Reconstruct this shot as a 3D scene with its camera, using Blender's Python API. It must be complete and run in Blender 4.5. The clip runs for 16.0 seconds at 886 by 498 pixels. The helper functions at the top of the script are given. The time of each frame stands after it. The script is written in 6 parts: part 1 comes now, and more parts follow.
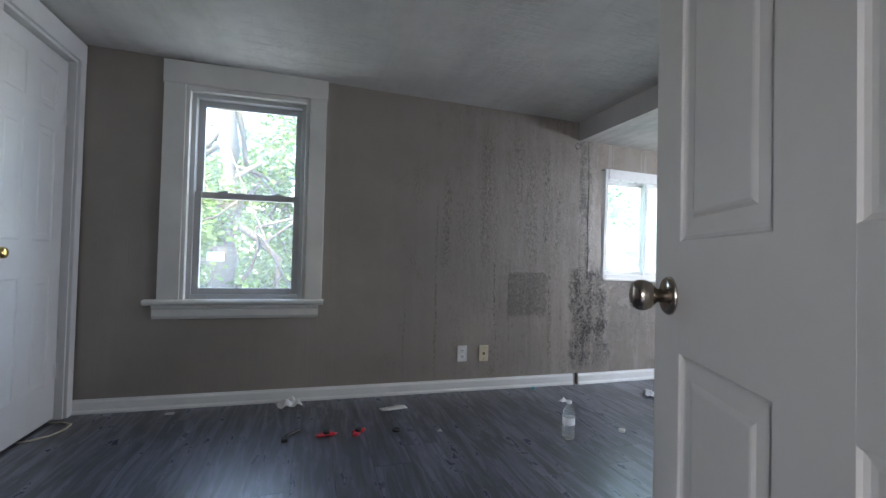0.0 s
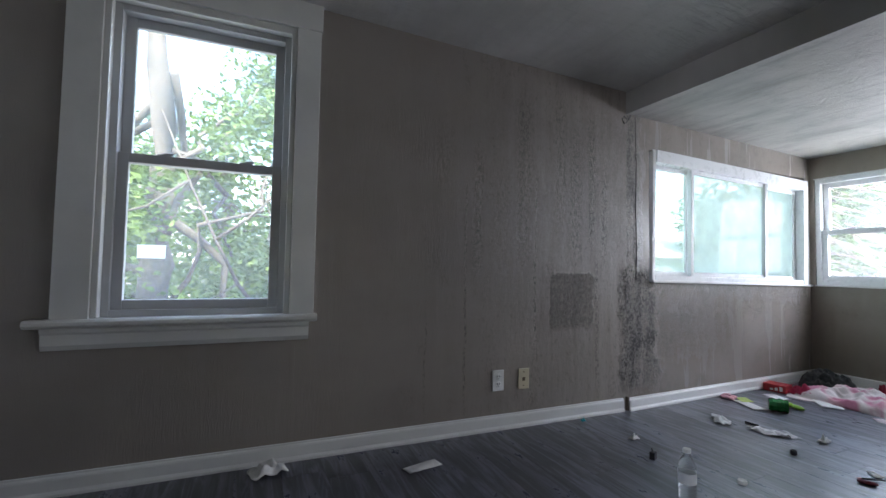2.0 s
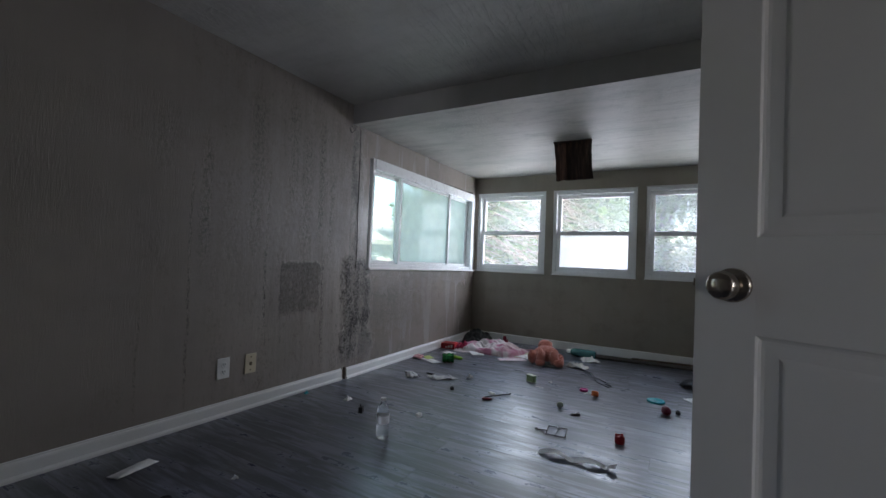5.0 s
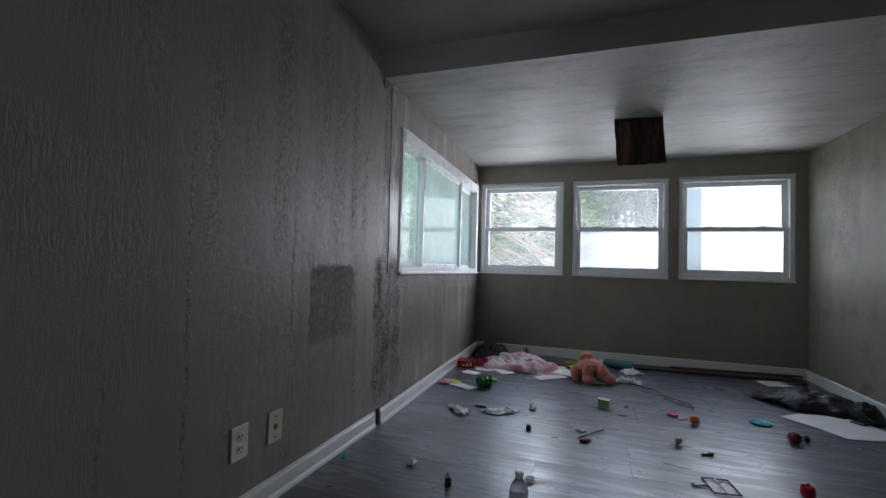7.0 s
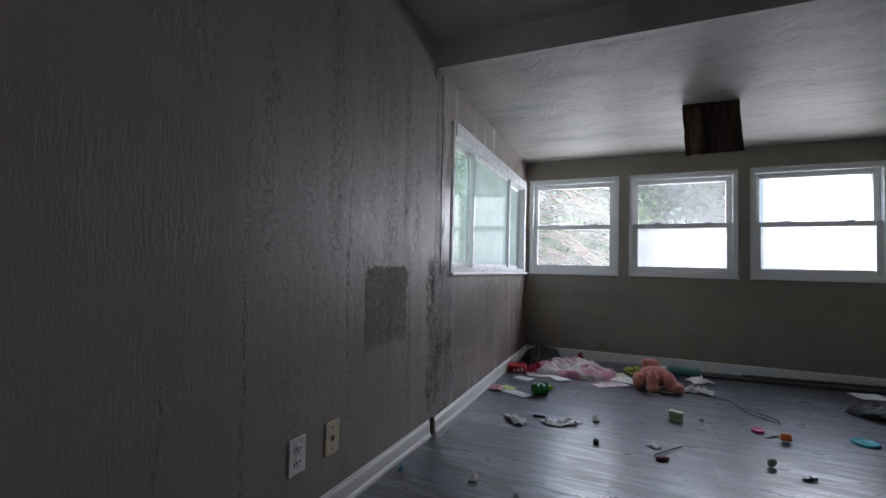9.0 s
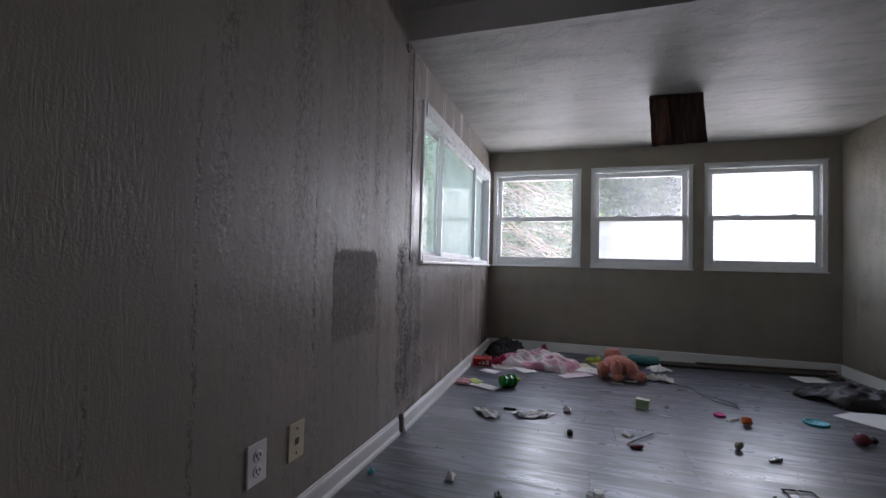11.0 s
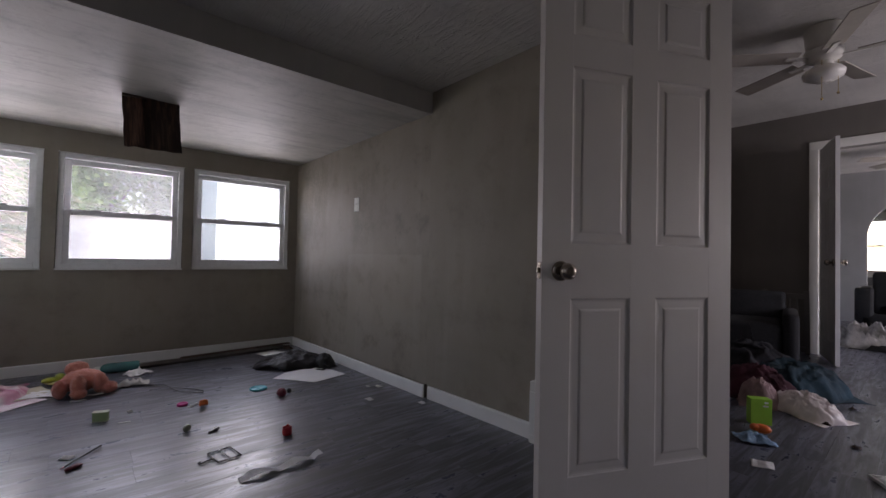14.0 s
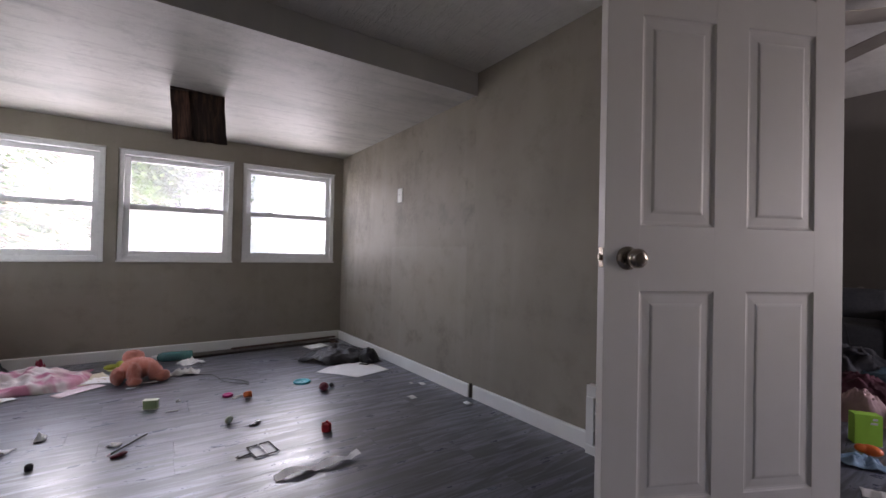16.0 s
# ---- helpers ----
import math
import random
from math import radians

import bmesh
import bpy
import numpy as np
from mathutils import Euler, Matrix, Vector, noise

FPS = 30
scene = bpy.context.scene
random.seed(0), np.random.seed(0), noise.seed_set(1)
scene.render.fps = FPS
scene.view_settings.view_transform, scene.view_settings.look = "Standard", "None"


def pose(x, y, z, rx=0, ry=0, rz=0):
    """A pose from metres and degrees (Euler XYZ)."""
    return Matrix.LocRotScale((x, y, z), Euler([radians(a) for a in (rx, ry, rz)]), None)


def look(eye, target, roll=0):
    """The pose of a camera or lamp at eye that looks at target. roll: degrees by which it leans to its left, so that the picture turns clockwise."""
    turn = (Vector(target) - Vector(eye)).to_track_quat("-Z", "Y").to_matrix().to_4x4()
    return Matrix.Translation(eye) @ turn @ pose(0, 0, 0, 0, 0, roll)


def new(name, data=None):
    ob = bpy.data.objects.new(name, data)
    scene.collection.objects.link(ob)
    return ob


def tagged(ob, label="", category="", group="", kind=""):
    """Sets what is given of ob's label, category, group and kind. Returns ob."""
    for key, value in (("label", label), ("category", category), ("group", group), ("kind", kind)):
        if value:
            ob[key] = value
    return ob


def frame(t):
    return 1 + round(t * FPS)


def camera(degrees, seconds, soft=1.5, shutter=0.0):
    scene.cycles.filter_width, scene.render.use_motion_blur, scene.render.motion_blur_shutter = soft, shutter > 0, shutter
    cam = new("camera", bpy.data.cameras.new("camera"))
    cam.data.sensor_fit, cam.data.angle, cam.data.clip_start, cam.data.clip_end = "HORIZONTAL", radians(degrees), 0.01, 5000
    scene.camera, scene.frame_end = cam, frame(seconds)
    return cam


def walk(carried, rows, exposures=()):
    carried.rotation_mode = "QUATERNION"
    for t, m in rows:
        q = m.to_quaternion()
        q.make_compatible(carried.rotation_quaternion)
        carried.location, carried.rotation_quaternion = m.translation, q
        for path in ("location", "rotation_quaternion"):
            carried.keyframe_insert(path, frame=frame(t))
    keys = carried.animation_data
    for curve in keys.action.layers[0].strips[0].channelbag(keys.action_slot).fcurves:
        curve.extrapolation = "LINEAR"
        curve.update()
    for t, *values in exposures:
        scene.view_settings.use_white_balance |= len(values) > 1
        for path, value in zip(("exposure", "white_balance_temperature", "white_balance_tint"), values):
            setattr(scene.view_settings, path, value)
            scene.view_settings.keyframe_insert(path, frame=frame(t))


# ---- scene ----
cam = camera(92.7, 16.0)
PATH = [
    (0, (0.16, -0.032, 0.969), (0.759, 1.876, 1.012), 1.4),
    (0.5, (0.126, 0.399, 0.872), (0.588, 2.342, 0.982), 1.3),
    (1, (0.15, 0.611, 0.863), (0.486, 2.581, 0.95), 1.4),
    (1.5, (0.045, 0.726, 0.956), (0.645, 2.633, 1.025), 1.4),
    (2, (-0.05, 0.859, 0.899), (0.789, 2.673, 0.985), 1.0),
    (2.5, (-0.248, 0.846, 0.963), (0.767, 2.567, 1.041), 1.2),
    (3, (-0.372, 0.786, 0.91), (0.738, 2.448, 0.993), 0.9),
    (3.5, (-0.343, 0.751, 0.92), (0.897, 2.317, 1.001), 0.7),
    (4, (-0.296, 0.695, 0.938), (1.161, 2.064, 1.0), 0.8),
    (4.5, (-0.246, 0.629, 0.919), (1.372, 1.803, 0.986), 0.7),
    (4.7, (-0.246, 0.625, 0.948), (1.426, 1.723, 1.0), 1.3),
    (6.8, (0.019, 1.619, 0.931), (1.914, 2.254, 0.988), 1.5),
    (7, (0.072, 1.786, 0.913), (1.968, 2.421, 0.967), 1.4),
    (7.5, (0.095, 2.023, 0.897), (1.991, 2.657, 0.955), 0.9),
    (8, (0.033, 2.017, 0.923), (1.926, 2.659, 0.987), 0.6),
    (8.5, (0.11, 1.967, 0.908), (1.981, 2.67, 0.968), 0.5),
    (8.7, (0.147, 1.925, 0.908), (1.983, 2.716, 0.962), 1.0),
    (10.8, (0.197, 2.077, 0.86), (2.078, 2.756, 0.906), 1.4),
    (11, (0.255, 2.066, 0.853), (2.168, 2.649, 0.897), 1.2),
    (11.5, (0.238, 2.089, 0.891), (2.218, 2.366, 0.945), 1.4),
    (12, (0.147, 2.088, 0.91), (2.141, 1.942, 0.967), 1.1),
    (12.5, (0.122, 2.011, 0.928), (2.072, 1.571, 0.983), 1.0),
    (13, (0.065, 1.924, 0.946), (1.914, 1.163, 0.989), 1.0),
    (13.4, (0.02, 1.872, 0.953), (1.733, 0.841, 0.984), 1.3),
    (13.5, (0.003, 1.852, 0.949), (1.684, 0.769, 0.992), 1.1),
    (14, (-0.04, 1.797, 0.948), (1.465, 0.481, 0.99), 1.2),
    (14.5, (-0.032, 1.802, 0.943), (1.414, 0.42, 0.982), 1.5),
    (15, (0.035, 1.869, 0.928), (1.492, 0.501, 0.962), 1.6),
    (15.5, (0.087, 1.91, 0.933), (1.707, 0.738, 0.962), 1.6),
    (16, (0.08, 1.677, 0.914), (1.724, 0.539, 0.936), 1.2),
]
EXPOSURES = [(0.0, 4.5, 6550, 9), (1.0, 4.12, 6450, 9), (2.5, 3.88, 6550, 11), (4.0, 3.5, 6550, 10), (7.0, 3.13, 6550, 11), (8.5, 3.15, 6650, 13), (11.5, 3.2, 6900, 20), (12.5, 3.08, 7100, 24), (13.5, 3.05, 7200, 24), (14.5, 3.35, 7350, 25), (15.5, 3.95, 7350, 25), (16.0, 3.95, 7350, 25)]
walk(cam, [(t, look(eye, target, roll)) for t, eye, target, roll in PATH], exposures=EXPOSURES)

# ---- world and sun ----
world = bpy.data.worlds.new("sky")
world.use_nodes = True
scene.world = world
wn, wl = world.node_tree.nodes, world.node_tree.links
sky = wn.new("ShaderNodeTexSky")
sky.sky_type, sky.sun_disc = "NISHITA", False
sky.sun_elevation, sky.sun_rotation = radians(48), radians(190.6)
sky.air_density, sky.dust_density = 1.0, 2.0
wl.new(sky.outputs["Color"], wn["Background"].inputs["Color"])
wn["Background"].inputs["Strength"].default_value = 0.11
sun_data = bpy.data.lights.new("sun", "SUN")
sun_data.energy, sun_data.angle, sun_data.color = 2.0, radians(1.0), (1.0, 0.94, 0.85)
sun = new("sun", sun_data)
sun.matrix_world = look((-3, -16, 18), (0, 0, 0))


def sky_lamp(name, at, aim, width, height, radiance):
    """An area lamp in a window's opening, in place of the sky's light."""
    d = bpy.data.lights.new(name, "AREA")
    d.shape, d.size, d.size_y = "RECTANGLE", width, height
    d.energy, d.color = radiance * math.pi * width * height, (0.93, 0.97, 1.13)
    ob = new(name, d)
    ob.matrix_world = look(at, aim)
    return ob


sky_lamp("window_light", (-0.24, 3.1, 1.34), (-0.3, 2.0, 1.3), 0.66, 1.25, 0.08)
sky_lamp("window_light", (3.33, 3.0, 1.25), (3.33, 2.0, 1.3), 1.8, 0.75, 0.11)
for wy, strength in ((2.4, 1.0), (1.48, 0.95), (0.54, 0.75)):
    sky_lamp("window_light", (4.78, wy - 0.1, 1.27), (3.78, wy + 0.75, 1.05), 0.72, 0.75, strength)
# two added lamps at unseen west openings, to brighten the rooms beyond
sky_lamp("window_light", (-2.8, -3.3, 1.38), (0.0, -3.3, 1.1), 1.5, 1.2, 1.15)
sky_lamp("window_light", (-3.0, -6.6, 1.35), (0.0, -6.6, 1.0), 1.9, 1.2, 1.8)


# ---- materials ----
def material(name):
    m = bpy.data.materials.new(name)
    m.use_nodes = True
    nt = m.node_tree
    return m, nt, nt.nodes["Principled BSDF"]


def socket(nt, node, key, value):
    if hasattr(value, "is_output"):
        nt.links.new(value, node.inputs[key])
    else:
        node.inputs[key].default_value = value


def coords(nt, scale=(1, 1, 1), kind="Object"):
    tc = nt.nodes.new("ShaderNodeTexCoord")
    mp = nt.nodes.new("ShaderNodeMapping")
    nt.links.new(tc.outputs[kind], mp.inputs["Vector"])
    mp.inputs["Scale"].default_value = scale
    return mp.outputs["Vector"]


def noise_tex(nt, vec, scale, detail=4.0, rough=0.6, distortion=0.0):
    n = nt.nodes.new("ShaderNodeTexNoise")
    nt.links.new(vec, n.inputs["Vector"])
    n.inputs["Scale"].default_value = scale
    n.inputs["Detail"].default_value = detail
    n.inputs["Roughness"].default_value = rough
    n.inputs["Distortion"].default_value = distortion
    return n.outputs["Fac"]


def math_node(nt, op, a, b=0.0, c=None):
    n = nt.nodes.new("ShaderNodeMath")
    n.operation = op
    socket(nt, n, 0, a)
    socket(nt, n, 1, b)
    if c is not None:
        socket(nt, n, 2, c)
    return n.outputs[0]


def span(nt, value, lo, hi, out_lo=0.0, out_hi=1.0):
    n = nt.nodes.new("ShaderNodeMapRange")
    n.interpolation_type = "SMOOTHSTEP"
    socket(nt, n, "Value", value)
    for key, v in (("From Min", lo), ("From Max", hi), ("To Min", out_lo), ("To Max", out_hi)):
        n.inputs[key].default_value = v
    return n.outputs["Result"]


def mix(nt, fac, a, b):
    n = nt.nodes.new("ShaderNodeMix")
    n.data_type = "RGBA"
    socket(nt, n, "Factor", fac)
    for idx, v in ((6, a), (7, b)):
        if hasattr(v, "is_output"):
            nt.links.new(v, n.inputs[idx])
        else:
            n.inputs[idx].default_value = (*v, 1) if len(v) == 3 else v
    return n.outputs[2]


def bump(nt, bsdf, height, strength=0.5, distance=0.002):
    b = nt.nodes.new("ShaderNodeBump")
    nt.links.new(height, b.inputs["Height"])
    b.inputs["Strength"].default_value = strength
    b.inputs["Distance"].default_value = distance
    nt.links.new(b.outputs["Normal"], bsdf.inputs["Normal"])


def rgba(c):
    return (c[0], c[1], c[2], 1.0)


def simple(name, colour, rough=0.5, metal=0.0, vary=0.12, scale=14.0, relief=0.0004, specular=0.5):
    """A plain surface with light mottling and fine relief."""
    m, nt, b = material(name)
    v = coords(nt)
    big = noise_tex(nt, v, scale * 0.25, 3)
    fine = noise_tex(nt, v, scale * 4, 5)
    dark = tuple(max(0.0, c * (1 - vary)) for c in colour)
    light = tuple(min(1.0, c * (1 + vary)) for c in colour)
    col = mix(nt, span(nt, big, 0.3, 0.7), dark, light)
    col = mix(nt, span(nt, fine, 0.45, 0.8, 0, 0.25), col, dark)
    nt.links.new(col, b.inputs["Base Color"])
    nt.links.new(span(nt, fine, 0.2, 0.8, max(0.02, rough - 0.08), min(1, rough + 0.08)), b.inputs["Roughness"])
    b.inputs["Metallic"].default_value = metal
    b.inputs["Specular IOR Level"].default_value = specular
    if relief:
        bump(nt, b, fine, 0.5, relief)
    return m


def wall_paint(name, damp=None, ridges=1.0, patch=None, gloss=0.0, columns=(), mottle=0.0, ridge_end=0.0, repair=None, peel=0.0, colour=(0.316, 0.279, 0.248)):
    """Taupe paint over old ridged wall covering; damp gives stretches (lo, hi, full_lo, full_hi) along the wall with mould."""
    m, nt, b = material(name)
    v = coords(nt)
    sep = nt.nodes.new("ShaderNodeSeparateXYZ")
    nt.links.new(v, sep.inputs[0])
    big = noise_tex(nt, v, 1.3, 4)
    streak = noise_tex(nt, coords(nt, (9, 9, 0.7)), 1.0, 5, 0.65)
    ridge = noise_tex(nt, coords(nt, (62, 62, 9)), 1.0, 3, 0.55, 1.6)
    fine = noise_tex(nt, v, 160, 3)
    lump = noise_tex(nt, v, 58, 6, 0.75)
    dark = tuple(c * 0.82 for c in colour)
    col = mix(nt, span(nt, big, 0.3, 0.7), dark, colour)
    col = mix(nt, span(nt, streak, 0.5, 0.75, 0, 0.2), col, tuple(c * 1.22 for c in colour))
    rough = span(nt, streak, 0.3, 0.7, 0.62 - gloss, 0.5 - gloss)
    amount = span(nt, noise_tex(nt, v, 2.3, 4), 0.38, 0.68, 0.05, 1.0)
    if ridge_end:
        amount = math_node(nt, "MULTIPLY", amount, span(nt, math_node(nt, "ADD", sep.outputs["X"], math_node(nt, "MULTIPLY", noise_tex(nt, v, 3, 3), 0.5)), ridge_end, ridge_end + 0.5, 1.0, 0.15))
    h = math_node(nt, "MULTIPLY", math_node(nt, "MULTIPLY", ridge, amount), 0.5 * ridges)
    h = math_node(nt, "ADD", h, math_node(nt, "MULTIPLY", fine, 0.16))
    h = math_node(nt, "ADD", h, math_node(nt, "MULTIPLY", big, 0.5))
    if ridge_end:
        pebble = noise_tex(nt, coords(nt, (34, 34, 24)), 1.0, 5, 0.6)
        h = math_node(nt, "ADD", h, math_node(nt, "MULTIPLY", math_node(nt, "MULTIPLY", pebble, span(nt, sep.outputs["X"], 1.9, 2.7)), 0.6))
        worn = span(nt, sep.outputs["X"], 1.9, 2.8)
        grain = noise_tex(nt, coords(nt, (48, 48, 20)), 1.0, 6, 0.7, 0.4)
        drips = noise_tex(nt, coords(nt, (15, 15, 1.1)), 1.0, 6, 0.68)
        col = mix(nt, math_node(nt, "MULTIPLY", span(nt, drips, 0.47, 0.62, 0.0, 0.2), worn), col, tuple(c * 1.4 for c in colour))
        col = mix(nt, math_node(nt, "MULTIPLY", span(nt, drips, 0.34, 0.47, 0.28, 0.0), worn), col, tuple(c * 0.5 for c in colour))
        col = mix(nt, math_node(nt, "MULTIPLY", span(nt, grain, 0.54, 0.66, 0.0, 0.45), worn), col, tuple(c * 0.38 for c in colour))
    if damp:
        mask = None
        wob = math_node(nt, "MULTIPLY", math_node(nt, "SUBTRACT", noise_tex(nt, v, 7, 5, 0.65), 0.5), 0.3)
        px, pz = math_node(nt, "ADD", sep.outputs["X"], wob), math_node(nt, "ADD", sep.outputs["Z"], wob)
        for lo, full_lo, full_hi, hi, z_lo, z_hi, amount in damp:
            a = span(nt, px, lo, full_lo)
            c = span(nt, px, full_hi, hi, 1.0, 0.0)
            d = math_node(nt, "MULTIPLY", span(nt, pz, z_lo, z_lo + 0.18), span(nt, pz, z_hi, z_hi + 0.12, 1.0, 0.0))
            one = math_node(nt, "MULTIPLY", math_node(nt, "MULTIPLY", a, c), math_node(nt, "MULTIPLY", d, amount))
            mask = one if mask is None else math_node(nt, "MAXIMUM", mask, one)
        drip = noise_tex(nt, coords(nt, (46, 46, 36)), 1.0, 8, 0.85, 0.2)
        spots = math_node(nt, "ADD", math_node(nt, "MULTIPLY", drip, 0.6), math_node(nt, "MULTIPLY", lump, 0.4))
        mould = math_node(nt, "MULTIPLY", span(nt, math_node(nt, "ADD", spots, math_node(nt, "MULTIPLY", math_node(nt, "SUBTRACT", noise_tex(nt, coords(nt, (11, 11, 6)), 1.0, 3), 0.5), 0.35)), 0.42, 0.57), mask)
        col = mix(nt, math_node(nt, "MULTIPLY", mask, 0.3), col, tuple(c * 0.4 for c in colour))
        pale = math_node(nt, "MULTIPLY", span(nt, noise_tex(nt, coords(nt, (12, 12, 1.2)), 1.0, 6, 0.7), 0.5, 0.66), mask)
        col = mix(nt, math_node(nt, "MULTIPLY", pale, 0.38), col, tuple(c * 1.75 for c in colour))
        col = mix(nt, math_node(nt, "MULTIPLY", mould, 0.95), col, (0.014, 0.013, 0.012))
        h = math_node(nt, "ADD", h, math_node(nt, "MULTIPLY", math_node(nt, "MULTIPLY", math_node(nt, "ADD", lump, drip), mask), 1.6))
        rough = math_node(nt, "ADD", rough, math_node(nt, "MULTIPLY", mould, 0.5))
    if patch:
        u0, u1, z0, z1 = patch
        wob = math_node(nt, "MULTIPLY", math_node(nt, "SUBTRACT", noise_tex(nt, v, 16, 6, 0.7), 0.5), 0.11)
        pu, pz = math_node(nt, "ADD", sep.outputs["X"], wob), math_node(nt, "ADD", sep.outputs["Z"], wob)
        inside = math_node(nt, "MULTIPLY", math_node(nt, "MULTIPLY", span(nt, pu, u0, u0 + 0.02), span(nt, pu, u1 - 0.02, u1, 1.0, 0.0)), math_node(nt, "MULTIPLY", span(nt, pz, z0, z0 + 0.04), span(nt, pz, z1 - 0.02, z1, 1.0, 0.0)))
        grit = noise_tex(nt, coords(nt, (55, 55, 38)), 1.0, 7, 0.8, 0.4)
        col = mix(nt, math_node(nt, "MULTIPLY", inside, span(nt, grit, 0.38, 0.62, 0.18, 0.68)), col, (0.07, 0.065, 0.06))
        h = math_node(nt, "ADD", h, math_node(nt, "MULTIPLY", math_node(nt, "MULTIPLY", grit, inside), 0.7))
        rough = math_node(nt, "ADD", rough, math_node(nt, "MULTIPLY", inside, 0.35))
    if columns:
        dash = noise_tex(nt, coords(nt, (62, 62, 34)), 1.0, 8, 0.84, 0.3)
        bend = math_node(nt, "MULTIPLY", math_node(nt, "SUBTRACT", noise_tex(nt, coords(nt, (0.2, 0.2, 3)), 1.0, 5, 0.6), 0.5), 0.07)
        pu = math_node(nt, "ADD", sep.outputs["X"], bend)
        rows = None
        for u, half, z_lo, z_hi, strength in columns:
            near = span(nt, math_node(nt, "ABSOLUTE", math_node(nt, "SUBTRACT", pu, u)), half * 0.3, half * 1.5, 1.0, 0.0)
            tall = math_node(nt, "MULTIPLY", span(nt, sep.outputs["Z"], z_lo, z_lo + 0.3), span(nt, sep.outputs["Z"], z_hi - 0.3, z_hi, 1.0, 0.0))
            one = math_node(nt, "MULTIPLY", math_node(nt, "MULTIPLY", near, tall), strength)
            rows = one if rows is None else math_node(nt, "MAXIMUM", rows, one)
        loose = math_node(nt, "MULTIPLY", span(nt, sep.outputs["X"], 1.5, 2.3, 0.0, 0.42), span(nt, noise_tex(nt, coords(nt, (7, 7, 2.5)), 1.0, 5), 0.52, 0.68))
        rows = math_node(nt, "MAXIMUM", rows, loose)
        marks = math_node(nt, "MULTIPLY", span(nt, dash, 0.47, 0.59), rows)
        col = mix(nt, math_node(nt, "MULTIPLY", marks, 0.92), col, (0.028, 0.025, 0.023))
        h = math_node(nt, "ADD", h, math_node(nt, "MULTIPLY", math_node(nt, "MULTIPLY", math_node(nt, "SUBTRACT", lump, 0.5), rows), 1.2))
    if mottle:
        stain = noise_tex(nt, v, 4.5, 7, 0.68)
        speck = noise_tex(nt, coords(nt, (26, 26, 15)), 1.0, 7, 0.75)
        col = mix(nt, span(nt, stain, 0.48, 0.72, 0, mottle), col, tuple(c * 0.55 for c in colour))
        col = mix(nt, math_node(nt, "MULTIPLY", span(nt, speck, 0.6, 0.72), span(nt, stain, 0.45, 0.6, 0.0, mottle * 1.3)), col, tuple(c * 0.28 for c in colour))
    if peel:
        flake = noise_tex(nt, v, 9.0, 7, 0.62, 0.8)
        edge = math_node(nt, "MULTIPLY", span(nt, flake, 0.54, 0.56), span(nt, flake, 0.585, 0.6, 1.0, 0.0))
        bare = span(nt, flake, 0.57, 0.6)
        below = math_node(nt, "MULTIPLY", span(nt, sep.outputs["Z"], 0.2, 0.8), span(nt, sep.outputs["Z"], 0.8, 0.95, 1.0, 0.25))
        col = mix(nt, math_node(nt, "MULTIPLY", math_node(nt, "MULTIPLY", bare, below), peel * 0.5), col, tuple(c * 1.5 for c in colour))
        col = mix(nt, math_node(nt, "MULTIPLY", math_node(nt, "MULTIPLY", edge, below), peel * 0.7), col, tuple(c * 0.35 for c in colour))
        h = math_node(nt, "SUBTRACT", h, math_node(nt, "MULTIPLY", math_node(nt, "MULTIPLY", bare, below), peel * 0.5))
    if repair:
        u0, u1, z0, z1 = repair
        wob = math_node(nt, "MULTIPLY", math_node(nt, "SUBTRACT", noise_tex(nt, v, 5, 4), 0.5), 0.06)
        pu, pz = math_node(nt, "ADD", sep.outputs["X"], wob), math_node(nt, "ADD", sep.outputs["Z"], wob)
        inside = math_node(nt, "MULTIPLY", math_node(nt, "MULTIPLY", span(nt, pu, u0, u0 + 0.02), span(nt, pu, u1 - 0.02, u1, 1.0, 0.0)), math_node(nt, "MULTIPLY", span(nt, pz, z0, z0 + 0.3), span(nt, pz, z1 - 0.02, z1, 1.0, 0.0)))
        col = mix(nt, math_node(nt, "MULTIPLY", inside, 0.3), col, tuple(c * 1.2 for c in colour))
        h = math_node(nt, "ADD", h, math_node(nt, "MULTIPLY", inside, 0.25))
    nt.links.new(col, b.inputs["Base Color"])
    nt.links.new(rough, b.inputs["Roughness"])
    bump(nt, b, h, 0.7, 0.006)
    return m


